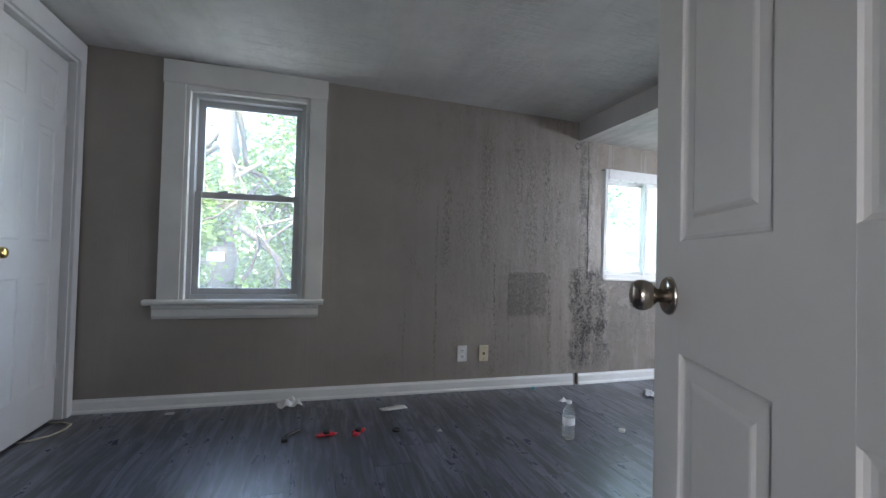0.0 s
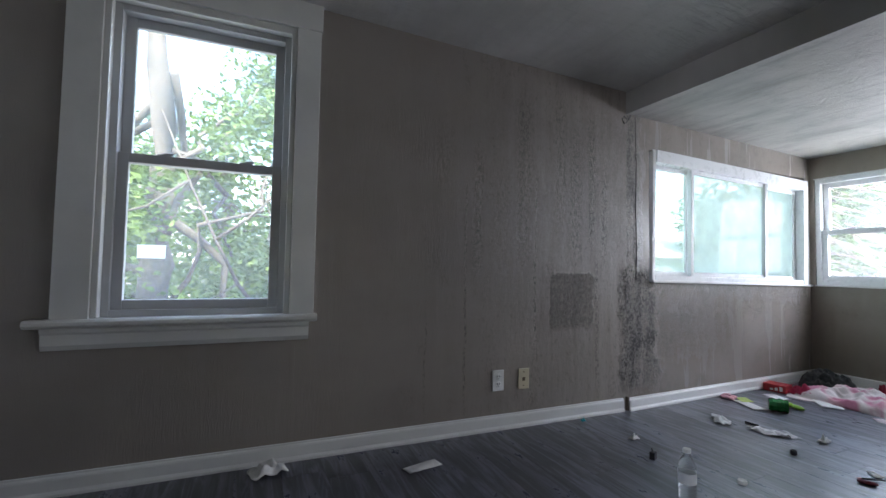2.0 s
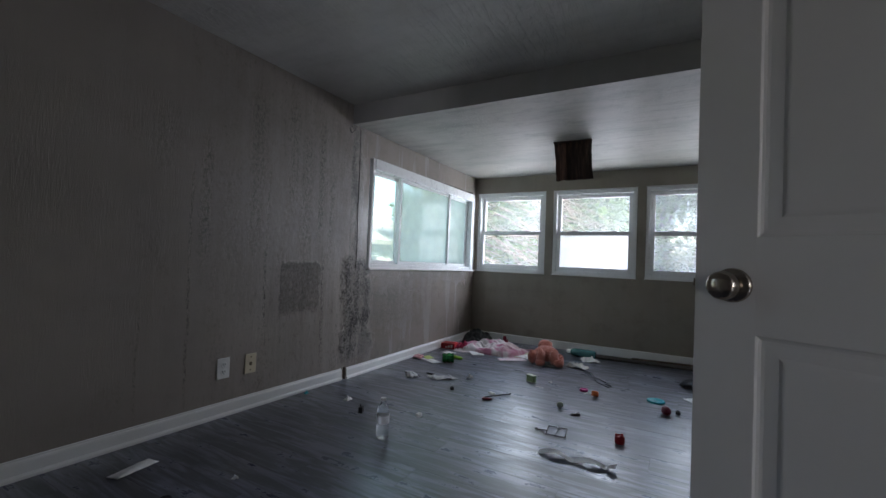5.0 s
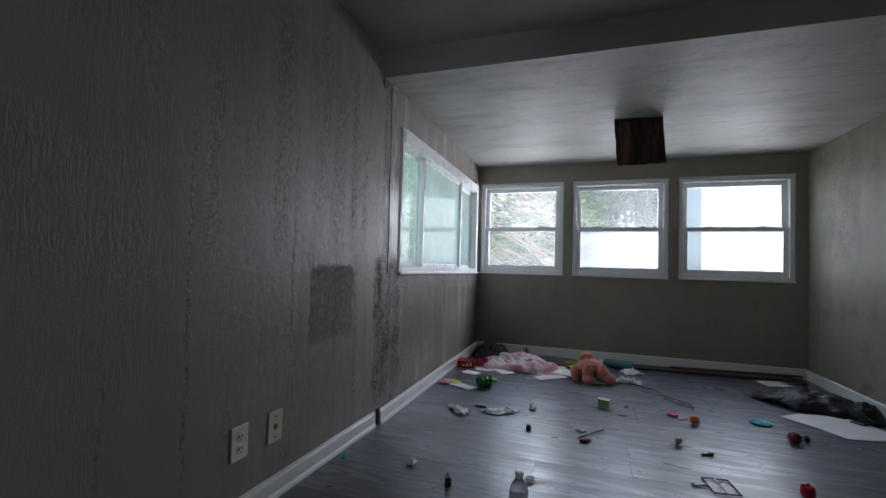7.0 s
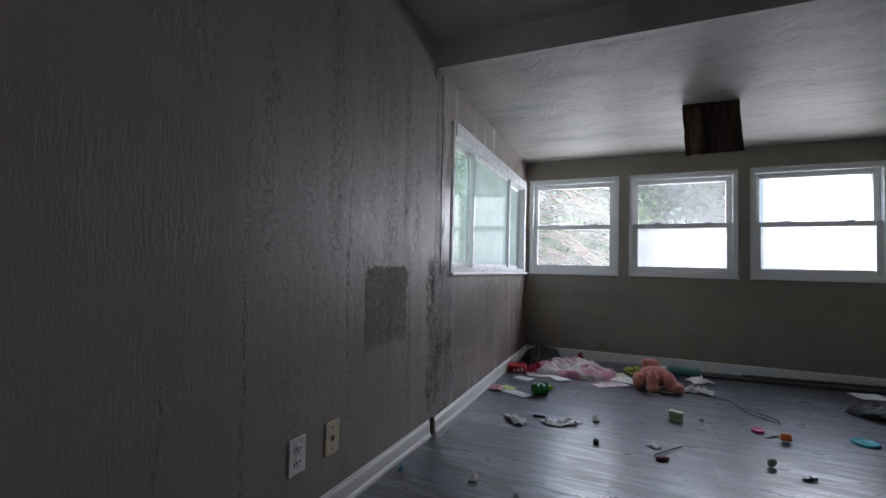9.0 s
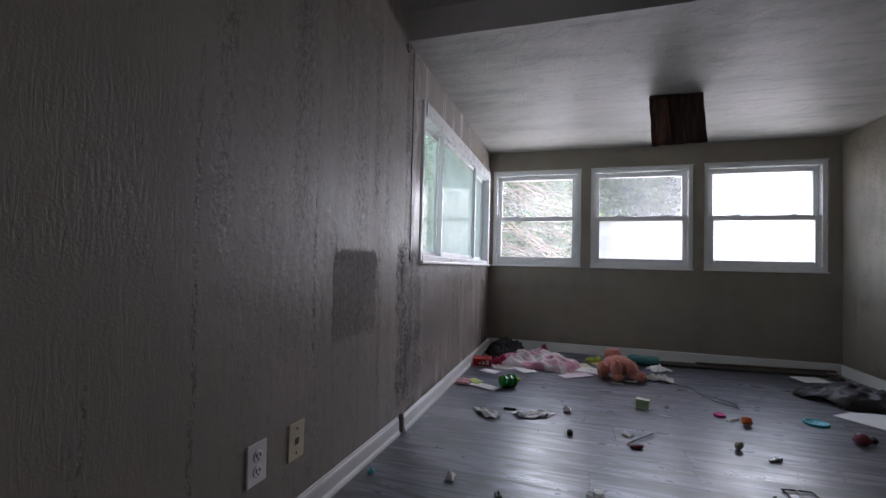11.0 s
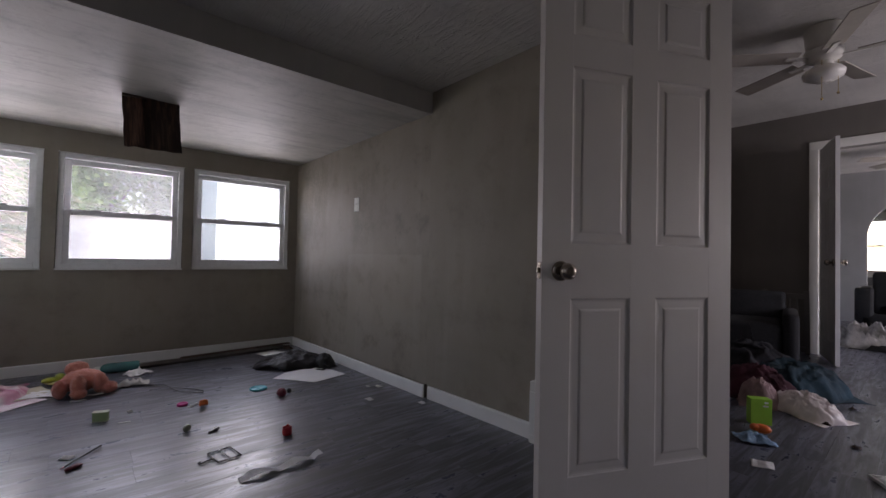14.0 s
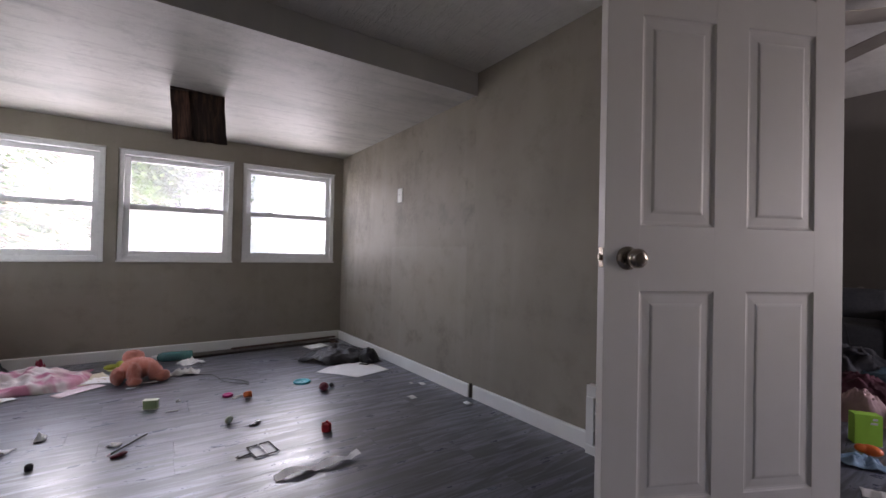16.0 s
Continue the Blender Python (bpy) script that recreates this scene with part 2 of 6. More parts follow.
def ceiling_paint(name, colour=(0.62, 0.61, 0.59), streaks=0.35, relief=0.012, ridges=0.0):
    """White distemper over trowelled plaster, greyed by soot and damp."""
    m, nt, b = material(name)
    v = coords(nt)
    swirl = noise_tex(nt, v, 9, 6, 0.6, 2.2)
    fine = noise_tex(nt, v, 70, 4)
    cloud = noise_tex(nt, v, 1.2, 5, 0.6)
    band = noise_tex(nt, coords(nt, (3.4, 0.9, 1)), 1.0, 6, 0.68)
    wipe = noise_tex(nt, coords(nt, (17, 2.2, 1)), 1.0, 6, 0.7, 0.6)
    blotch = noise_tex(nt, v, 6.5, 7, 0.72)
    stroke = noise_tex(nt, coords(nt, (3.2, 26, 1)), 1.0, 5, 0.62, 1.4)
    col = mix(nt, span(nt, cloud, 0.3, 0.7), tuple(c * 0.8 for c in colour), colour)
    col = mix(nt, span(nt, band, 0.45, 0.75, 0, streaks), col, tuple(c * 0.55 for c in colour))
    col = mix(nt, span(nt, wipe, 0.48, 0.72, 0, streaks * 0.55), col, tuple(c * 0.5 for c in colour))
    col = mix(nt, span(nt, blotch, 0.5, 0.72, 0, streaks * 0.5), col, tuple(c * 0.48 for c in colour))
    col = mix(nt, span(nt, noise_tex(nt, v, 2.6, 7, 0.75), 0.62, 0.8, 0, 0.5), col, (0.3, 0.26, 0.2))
    nt.links.new(col, b.inputs["Base Color"])
    b.inputs["Roughness"].default_value = 0.55
    h = math_node(nt, "ADD", swirl, math_node(nt, "MULTIPLY", fine, 0.35))
    h = math_node(nt, "ADD", h, math_node(nt, "MULTIPLY", span(nt, stroke, 0.5, 0.62), ridges))
    bump(nt, b, h, 0.6, relief)
    return m


def plank_vinyl(name):
    """Dark grey wood-look vinyl, grain along y, each plank its own shade."""
    m, nt, b = material(name)
    oi = nt.nodes.new("ShaderNodeObjectInfo")
    geo = nt.nodes.new("ShaderNodeNewGeometry")
    rnd = math_node(nt, "FRACT", math_node(nt, "ADD", oi.outputs["Random"], geo.outputs["Random Per Island"]))
    tc = nt.nodes.new("ShaderNodeTexCoord")
    off = nt.nodes.new("ShaderNodeVectorMath")
    off.operation = "MULTIPLY_ADD"
    comb = nt.nodes.new("ShaderNodeCombineXYZ")
    for k in range(3):
        nt.links.new(rnd, comb.inputs[k])
    nt.links.new(comb.outputs[0], off.inputs[0])
    off.inputs[1].default_value = (7.0, 13.0, 5.0)
    nt.links.new(tc.outputs["Object"], off.inputs[2])

    def grain(scale, detail, rough, dist):
        mp = nt.nodes.new("ShaderNodeMapping")
        nt.links.new(off.outputs[0], mp.inputs["Vector"])
        mp.inputs["Scale"].default_value = scale
        return noise_tex(nt, mp.outputs["Vector"], 1.0, detail, rough, dist)

    broad = grain((23, 2.4, 1), 5, 0.62, 0.8)
    fine = grain((85, 6, 1), 4, 0.6, 0.3)
    col = mix(nt, span(nt, broad, 0.42, 0.66), (0.036, 0.04, 0.053), (0.165, 0.18, 0.24))
    col = mix(nt, span(nt, fine, 0.4, 0.7, 0, 0.45), col, (0.062, 0.067, 0.085))
    col = mix(nt, span(nt, rnd, 0.0, 1.0, 0.0, 0.3), col, (0.045, 0.047, 0.055))
    dust = noise_tex(nt, coords(nt), 5.0, 6, 0.7)
    col = mix(nt, span(nt, dust, 0.55, 0.8, 0, 0.2), col, (0.2, 0.195, 0.185))
    nt.links.new(col, b.inputs["Base Color"])
    nt.links.new(math_node(nt, "ADD", span(nt, dust, 0.3, 0.75, 0.29, 0.42), span(nt, broad, 0.35, 0.65, 0.07, -0.05)), b.inputs["Roughness"])
    b.inputs["Specular IOR Level"].default_value = 1.0
    b.inputs["IOR"].default_value = 1.6
    h = math_node(nt, "ADD", math_node(nt, "MULTIPLY", fine, 0.5), math_node(nt, "MULTIPLY", broad, 0.5))
    bump(nt, b, h, 0.22, 0.001)
    return m


def glass(name, haze=0.0, tint=(0.97, 0.99, 0.98), colour=(0.85, 0.88, 0.86), patchy=True):
    """Window glass with a scattering film for dirt and outdoor glare; haze is how much of it scatters."""
    m, nt, b = material(name)
    out = nt.nodes["Material Output"]
    nt.nodes.remove(b)
    tr = nt.nodes.new("ShaderNodeBsdfTransparent")
    tr.inputs["Color"].default_value = rgba(tint)
    gl = nt.nodes.new("ShaderNodeBsdfGlossy")
    gl.inputs["Roughness"].default_value = 0.02
    lw = nt.nodes.new("ShaderNodeLayerWeight")
    lw.inputs["Blend"].default_value = 0.5
    gloss = math_node(nt, "MULTIPLY_ADD", math_node(nt, "POWER", lw.outputs["Facing"], 4.0), 0.3, 0.03)
    m1 = nt.nodes.new("ShaderNodeMixShader")
    nt.links.new(gloss, m1.inputs[0])
    nt.links.new(tr.outputs[0], m1.inputs[1])
    nt.links.new(gl.outputs[0], m1.inputs[2])
    td = nt.nodes.new("ShaderNodeBsdfTranslucent")
    td.inputs["Color"].default_value = rgba(colour)
    m2 = nt.nodes.new("ShaderNodeMixShader")
    n = noise_tex(nt, coords(nt), 3.0, 5, 0.6)
    if patchy:
        nt.links.new(span(nt, n, 0.3, 0.7, haze * 0.75, min(1.0, haze * 1.2)), m2.inputs[0])
    else:
        m2.inputs[0].default_value = haze
    nt.links.new(m1.outputs[0], m2.inputs[1])
    nt.links.new(td.outputs[0], m2.inputs[2])
    nt.links.new(m2.outputs[0], out.inputs["Surface"])
    return m


def leaf_material(name, a, b_col):
    m, nt, b = material(name)
    out = nt.nodes["Material Output"]
    geo = nt.nodes.new("ShaderNodeNewGeometry")
    col = mix(nt, geo.outputs["Random Per Island"], a, b_col)
    nt.links.new(col, b.inputs["Base Color"])
    b.inputs["Roughness"].default_value = 0.7
    b.inputs["Specular IOR Level"].default_value = 0.12
    td = nt.nodes.new("ShaderNodeBsdfTranslucent")
    nt.links.new(col, td.inputs["Color"])
    ms = nt.nodes.new("ShaderNodeMixShader")
    ms.inputs[0].default_value = 0.4
    nt.links.new(b.outputs[0], ms.inputs[1])
    nt.links.new(td.outputs[0], ms.inputs[2])
    nt.links.new(ms.outputs[0], out.inputs["Surface"])
    return m


def grainy_wood(name, dark, light):
    """Weathered board with grain along z."""
    m, nt, b = material(name)
    g = noise_tex(nt, coords(nt, (42, 42, 2.2)), 1.0, 6, 0.65, 0.5)
    f = noise_tex(nt, coords(nt, (160, 160, 9)), 1.0, 4, 0.6)
    col = mix(nt, span(nt, g, 0.42, 0.66), dark, light)
    col = mix(nt, span(nt, f, 0.5, 0.7, 0, 0.6), col, dark)
    nt.links.new(col, b.inputs["Base Color"])
    b.inputs["Roughness"].default_value = 0.6
    bump(nt, b, math_node(nt, "ADD", g, f), 0.8, 0.004)
    return m


M_WALL = wall_paint("taupe_wall_paint")
WALL_COLUMNS = [(2.27, 0.035, 0.75, 1.7, 0.8), (2.2, 0.008, 0.0, 1.5, 0.85), (2.655, 0.009, 0.3, 1.6, 0.95), (2.57, 0.06, 0.8, 2.05, 0.7), (2.83, 0.05, 1.0, 2.1, 0.65), (2.94, 0.055, 0.8, 1.9, 0.75), (3.07, 0.03, 0.9, 2.0, 0.85), (3.17, 0.03, 0.8, 1.7, 0.75), (3.12, 0.014, 0.0, 1.1, 0.9), (1.97, 0.006, 0.0, 0.8, 0.6), (2.42, 0.07, 0.8, 1.6, 0.4), (2.05, 0.05, 1.2, 1.8, 0.35)]
M_WALL_DAMP = wall_paint("damp_taupe_wall_paint", patch=(2.76, 3.1, 0.525, 0.888), ridges=0.85, ridge_end=2.2, columns=WALL_COLUMNS, damp=[(2.0, 2.5, 3.4, 3.6, 0.45, 1.9, 0.1), (3.28, 3.35, 3.4, 3.6, 0.05, 0.86, 1.0), (2.8, 3.15, 3.4, 3.6, 0.9, 1.85, 0.22)], gloss=0.15)
M_WALL_SILL = wall_paint("peeling_taupe_wall_paint", gloss=0.32, ridges=0.4, peel=0.6, damp=[(-0.2, -0.1, 0.22, 0.36, 0.05, 0.85, 1.0), (-0.2, -0.1, 0.06, 0.16, 0.8, 2.0, 0.7), (0.1, 0.3, 1.9, 2.2, 0.6, 0.9, 0.5), (0.1, 0.2, 0.6, 1.3, 0.25, 0.9, 0.42)], mottle=0.5)
M_WALL_FAR = wall_paint("smooth_taupe_wall_paint", ridges=0.25, mottle=0.4, colour=(0.295, 0.262, 0.216))
M_WALL_SIDE = wall_paint("marked_taupe_wall_paint", ridges=0.3, repair=(1.1, 2.12, 0.25, 0.97), mottle=0.85, colour=(0.288, 0.254, 0.208), damp=[(0.1, 0.25, 0.5, 0.9, 0.9, 1.8, 0.28), (1.1, 1.2, 1.45, 1.6, 1.0, 1.6, 0.18)])
M_WALL_SIDE_B = wall_paint("plain_taupe_wall_paint", ridges=0.3, mottle=0.45, colour=(0.288, 0.254, 0.208))
# the same taupe, darkened to put the west wall's shade into its colour
M_WALL_SHADED = wall_paint("shaded_taupe_wall_paint", ridges=0.2, colour=(0.2, 0.19, 0.175))
M_CEIL = ceiling_paint("greyed_ceiling_plaster", (0.67, 0.65, 0.615), 0.3, ridges=0.6)
# real stains, plus a lowered white that puts weaker light into the colour
M_CEIL_LOW = ceiling_paint("stained_dimmed_ceiling_plaster", (0.49, 0.475, 0.44), 0.95, 0.006)
M_BEAM = wall_paint("beam_paint", ridges=0.1, colour=(0.48, 0.465, 0.445))
M_TRIM = simple("white_trim_paint", (0.74, 0.74, 0.72), 0.35, vary=0.06, scale=8, relief=0.0008)
M_TRIM_OLD = simple("cream_trim_paint", (0.7, 0.69, 0.65), 0.4, vary=0.08, scale=8, relief=0.001)
M_VINYL = simple("white_vinyl_frame", (0.76, 0.77, 0.77), 0.3, vary=0.05, scale=6, relief=0.0003)
M_VINYL_GREY = simple("grey_vinyl_frame", (0.5, 0.5, 0.5), 0.35, vary=0.08, scale=6, relief=0.0003)
# white paint lowered in colour, standing in for weaker light on the open door
M_DOOR = simple("dimmed_white_door_paint", (0.5, 0.475, 0.445), 0.5, vary=0.04, scale=5, relief=0.0004)
M_DOOR_BACK = simple("grey_white_door_paint", (0.54, 0.54, 0.535), 0.4, vary=0.05, scale=5, relief=0.0004)
M_NICKEL = simple("antique_nickel", (0.36, 0.31, 0.26), 0.22, 1.0, 0.1, 30, 0)
M_BRASS = simple("polished_brass", (0.75, 0.55, 0.22), 0.18, 1.0, 0.08, 30, 0)
M_FLOOR = plank_vinyl("grey_wood_vinyl")
M_SUBFLOOR = simple("floor_joint", (0.02, 0.02, 0.022), 0.8, vary=0.2, relief=0)
# haze also imitates the veil of glare from the bright outdoors
M_GLASS = glass("clear_window_glass", 0.08)
M_GLASS_CLEAN = glass("clean_window_glass", 0.06)
M_GLASS_SLIDE = glass("hazy_slider_glass", 0.6, (0.8, 0.85, 0.81), (0.46, 0.51, 0.47))
# tint put in to dim the overbright view through the slider
M_GLASS_TINT = glass("dimmed_slider_glass", 0.35, (0.8, 0.87, 0.81), (0.46, 0.52, 0.47))
M_GLASS_VEILED = glass("veiled_window_glass", 0.09)
M_GLASS_FOG_DIM = glass("grey_fogged_window_glass", 0.62, (0.66, 0.67, 0.67), (0.52, 0.53, 0.53))


# ---- building helpers ----
def add_box(bm, lo, hi, m=None, bevel=0.0):
    vs = bmesh.ops.create_cube(bm, size=1.0)["verts"]
    size = [max(1e-5, h - l) for l, h in zip(lo, hi)]
    mid = [(l + h) / 2 for l, h in zip(lo, hi)]
    bmesh.ops.scale(bm, vec=size, verts=vs)
    bmesh.ops.translate(bm, vec=mid, verts=vs)
    if bevel:
        es = {e for v in vs for e in v.link_edges}
        r = bmesh.ops.bevel(bm, geom=list(es), offset=bevel, segments=2, affect="EDGES", profile=0.6)
        vs = list({v for f in r["faces"] for v in f.verts} | {v for v in vs if v.is_valid})
    if m is not None:
        bmesh.ops.transform(bm, matrix=m, verts=[v for v in vs if v.is_valid])
    return vs


def add_cyl(bm, r1, r2, depth, m, seg=20, caps=True):
    return bmesh.ops.create_cone(bm, cap_ends=caps, segments=seg, radius1=r1, radius2=r2, depth=depth, matrix=m)["verts"]


def add_lathe(bm, profile, m=None, seg=24, caps=True):
    """Turn a profile of (radius, height) round z."""
    rings = []
    for r, z in profile:
        rings.append([bm.verts.new((r * math.cos(2 * math.pi * k / seg), r * math.sin(2 * math.pi * k / seg), z)) for k in range(seg)])
    for a, b in zip(rings, rings[1:]):
        for k in range(seg):
            bm.faces.new((a[k], a[(k + 1) % seg], b[(k + 1) % seg], b[k]))
    if caps:
        bm.faces.new(list(reversed(rings[0])))
        bm.faces.new(rings[-1])
    vs = [v for ring in rings for v in ring]
    if m is not None:
        bmesh.ops.transform(bm, matrix=m, verts=vs)
    return vs


def add_tube(bm, points, radius, seg=8, taper=None):
    """A tube along points; taper gives the radius at the end."""
    pts = [Vector(p) for p in points]
    rings = []
    n = len(pts)
    for i, p in enumerate(pts):
        t = (pts[min(i + 1, n - 1)] - pts[max(i - 1, 0)]).normalized()
        side = t.cross(Vector((0, 0, 1)))
        if side.length < 0.05:
            side = t.cross(Vector((1, 0, 0)))
        side.normalize()
        up = side.cross(t)
        r = radius if taper is None else radius + (taper - radius) * i / (n - 1)
        rings.append([bm.verts.new(p + (side * math.cos(2 * math.pi * k / seg) + up * math.sin(2 * math.pi * k / seg)) * r) for k in range(seg)])
    for a, b in zip(rings, rings[1:]):
        for k in range(seg):
            bm.faces.new((a[k], a[(k + 1) % seg], b[(k + 1) % seg], b[k]))
    bm.faces.new(list(reversed(rings[0])))
    bm.faces.new(rings[-1])


def mesh_of(name, bm, mat, smooth=False):
    bmesh.ops.recalc_face_normals(bm, faces=bm.faces)
    me = bpy.data.meshes.new(name)
    bm.to_mesh(me)
    bm.free()
    me.materials.append(mat)
    if smooth:
        for p in me.polygons:
            p.use_smooth = True
    return me


def part(name, bm, mat, parent, label="", smooth=False, m=None):
    ob = new(name, mesh_of(name, bm, mat, smooth))
    ob.parent = parent
    if m is not None:
        ob.matrix_basis = m
    if label:
        tagged(ob, label)
    return ob


def solid(name, bm, mat, label, category, kind="", group="", smooth=False, m=None):
    """A thing of one mesh."""
    ob = new(name, mesh_of(name, bm, mat, smooth))
    if m is not None:
        ob.matrix_basis = m
    return tagged(ob, label, category, group, kind)


def holder(name, label, category, kind="", group="", m=None):
    """An empty that carries the parts of a thing."""
    ob = new(name)
    ob.empty_display_size = 0.1
    if m is not None:
        ob.matrix_basis = m
    return tagged(ob, label, category, group, kind)


def wall_frame(p0, p1):
    """Local frame of a wall: x along it, y outward (away from the room), z up."""
    d = (Vector(p1) - Vector(p0)).normalized()
    return Matrix(((d.x, -d.y, 0, p0[0]), (d.y, d.x, 0, p0[1]), (0, 0, 1, 0), (0, 0, 0, 1))), (Vector(p1) - Vector(p0)).length


def wall(name, p0, p1, height, mat, label, holes=(), thick=0.14, z0=-0.02, over=(0.0, 0.0)):
    """A wall from p0 to p1 (plan) with openings (u0, u1, z0, z1) cut right through. height may differ at the two ends."""
    m, length = wall_frame(p0, p1)
    h0, h1 = height if isinstance(height, tuple) else (height, height)
    cuts = sorted({-over[0], length + over[1], *[h[0] for h in holes], *[h[1] for h in holes]})
    bm = bmesh.new()

    def top(u):
        return h0 + (h1 - h0) * u / length

    for a, b in zip(cuts, cuts[1:]):
        mid = (a + b) / 2
        hole = next((h for h in holes if h[0] < mid < h[1]), None)
        spans = [(z0, None)] if hole is None else [(z0, hole[2]), (hole[3], None)]
        for lo, hi in spans:
            if hi is not None and hi - lo < 0.03:
                continue
            vs = add_box(bm, (a, 0, lo), (b, thick, 9.0 if hi is None else hi))
            if hi is None:
                for v in vs:
                    if abs(v.co.z - 9.0) < 1e-4:
                        v.co.z = top(v.co.x)
    bmesh.ops.remove_doubles(bm, verts=bm.verts, dist=1e-5)
    ob = solid(name, bm, mat, label, "wall", "structure", m=m)
    return ob, m, length


def moulding(bm, u0, u1, prof, m=None):
    """A length of moulding along x from u0 to u1; prof are (y, z) points, going round."""
    a = [bm.verts.new((u0, y, z)) for y, z in prof]
    b = [bm.verts.new((u1, y, z)) for y, z in prof]
    n = len(prof)
    for k in range(n):
        bm.faces.new((a[k], a[(k + 1) % n], b[(k + 1) % n], b[k]))
    bm.faces.new(a)
    bm.faces.new(list(reversed(b)))
    if m is not None:
        bmesh.ops.transform(bm, matrix=m, verts=a + b)


BASE_PROF = [(-0.001, 0.0), (-0.02, 0.0), (-0.02, 0.011), (-0.016, 0.018), (-0.013, 0.022), (-0.013, 0.063), (-0.011, 0.07), (-0.006, 0.075), (-0.005, 0.081), (-0.001, 0.083)]


FLAT_PROF = [(-0.001, 0.0), (-0.015, 0.0), (-0.015, 0.075), (-0.012, 0.081), (-0.006, 0.083), (-0.001, 0.083)]


def baseboard(m, u0, u1, label="white painted wooden baseboard with scuffed top edge", prof=BASE_PROF):
    bm = bmesh.new()
    moulding(bm, u0, u1, prof)
    return solid("baseboard", bm, M_TRIM, label, "baseboard", "structure", m=m)


def sash(parent, name, u0, u1, z0, z1, y, stile, mat, pane_mat, pane_label, lock=False, depth=0.028):
    """A window sash: four rails and a pane; y is its room face."""
    bm = bmesh.new()
    add_box(bm, (u0, y, z0), (u0 + stile, y + depth, z1), bevel=0.003)
    add_box(bm, (u1 - stile, y, z0), (u1, y + depth, z1), bevel=0.003)
    add_box(bm, (u0 + stile, y + 0.001, z0), (u1 - stile, y + depth - 0.001, z0 + stile), bevel=0.003)
    add_box(bm, (u0 + stile, y + 0.001, z1 - stile), (u1 - stile, y + depth - 0.001, z1), bevel=0.003)
    s = part(name, bm, mat, parent)
    bm = bmesh.new()
    add_box(bm, (u0 + stile - 0.006, y + depth * 0.45, z0 + stile - 0.006), (u1 - stile + 0.006, y + depth * 0.45 + 0.004, z1 - stile + 0.006))
    p = part("pane", bm, pane_mat, s, pane_label)
    p.visible_shadow = False
    return s


def double_hung(name, m, u0, u1, z0, z1, meet, mat, panes, label, inset=0.03, rim=0.03, stile=0.04, group=""):
    """A double-hung window in the opening, with the upper sash behind the lower one."""
    w = holder(name, label, "window", "structure", group, m)
    bm = bmesh.new()
    d = 0.09
    add_box(bm, (u0, inset - 0.012, z0), (u0 + rim, inset + d, z1), bevel=0.003)
    add_box(bm, (u1 - rim, inset - 0.012, z0), (u1, inset + d, z1), bevel=0.003)
    add_box(bm, (u0 + rim, inset - 0.011, z1 - rim), (u1 - rim, inset + d - 0.001, z1), bevel=0.003)
    add_box(bm, (u0 + rim, inset - 0.013, z0), (u1 - rim, inset + d + 0.02, z0 + rim), bevel=0.003)
    part("window_frame", bm, mat, w)
    s1 = sash(w, "upper_sash", u0 + rim, u1 - rim, meet - 0.018, z1 - rim, inset + 0.04, stile, mat, panes[0], "clear glass")
    s2 = sash(w, "lower_sash", u0 + rim, u1 - rim, z0 + rim, meet + 0.02, inset + 0.004, stile, mat, panes[1], "glass pane")
    for f in (0.28, 0.74):
        bm = bmesh.new()
        uc = u0 + (u1 - u0) * f
        add_box(bm, (uc - 0.028, inset + 0.004, meet + 0.018), (uc + 0.028, inset + 0.03, meet + 0.027), bevel=0.003)
        add_box(bm, (uc - 0.006, inset - 0.002, meet + 0.024), (uc + 0.034, inset + 0.014, meet + 0.032), bevel=0.002)
        part("sash_lock", bm, M_VINYL_GREY, w, "small grey sash lock")
    return w


def knob_set(parent, at, normal, mat, mushroom=True):
    """A door knob with rosette, neck and ball, standing out along normal."""
    q = Vector(normal).to_track_quat("Z", "Y").to_matrix().to_4x4()
    m = Matrix.Translation(at) @ q
    k = part("knob", (lambda b: (add_lathe(b, [(0.012, 0.0), (0.012, 0.022), (0.016, 0.026), (0.024, 0.034), (0.0275, 0.044), (0.027, 0.054), (0.022, 0.062), (0.012, 0.0655), (0.0, 0.066)], caps=False), b)[1])(bmesh.new()), mat, parent, "round metal door knob", True, m)
    part("rosette", (lambda b: (add_lathe(b, [(0.034, 0.0), (0.034, 0.004), (0.030, 0.008), (0.016, 0.011), (0.0, 0.011)], caps=False), b)[1])(bmesh.new()), mat, k, "", True)
    return k


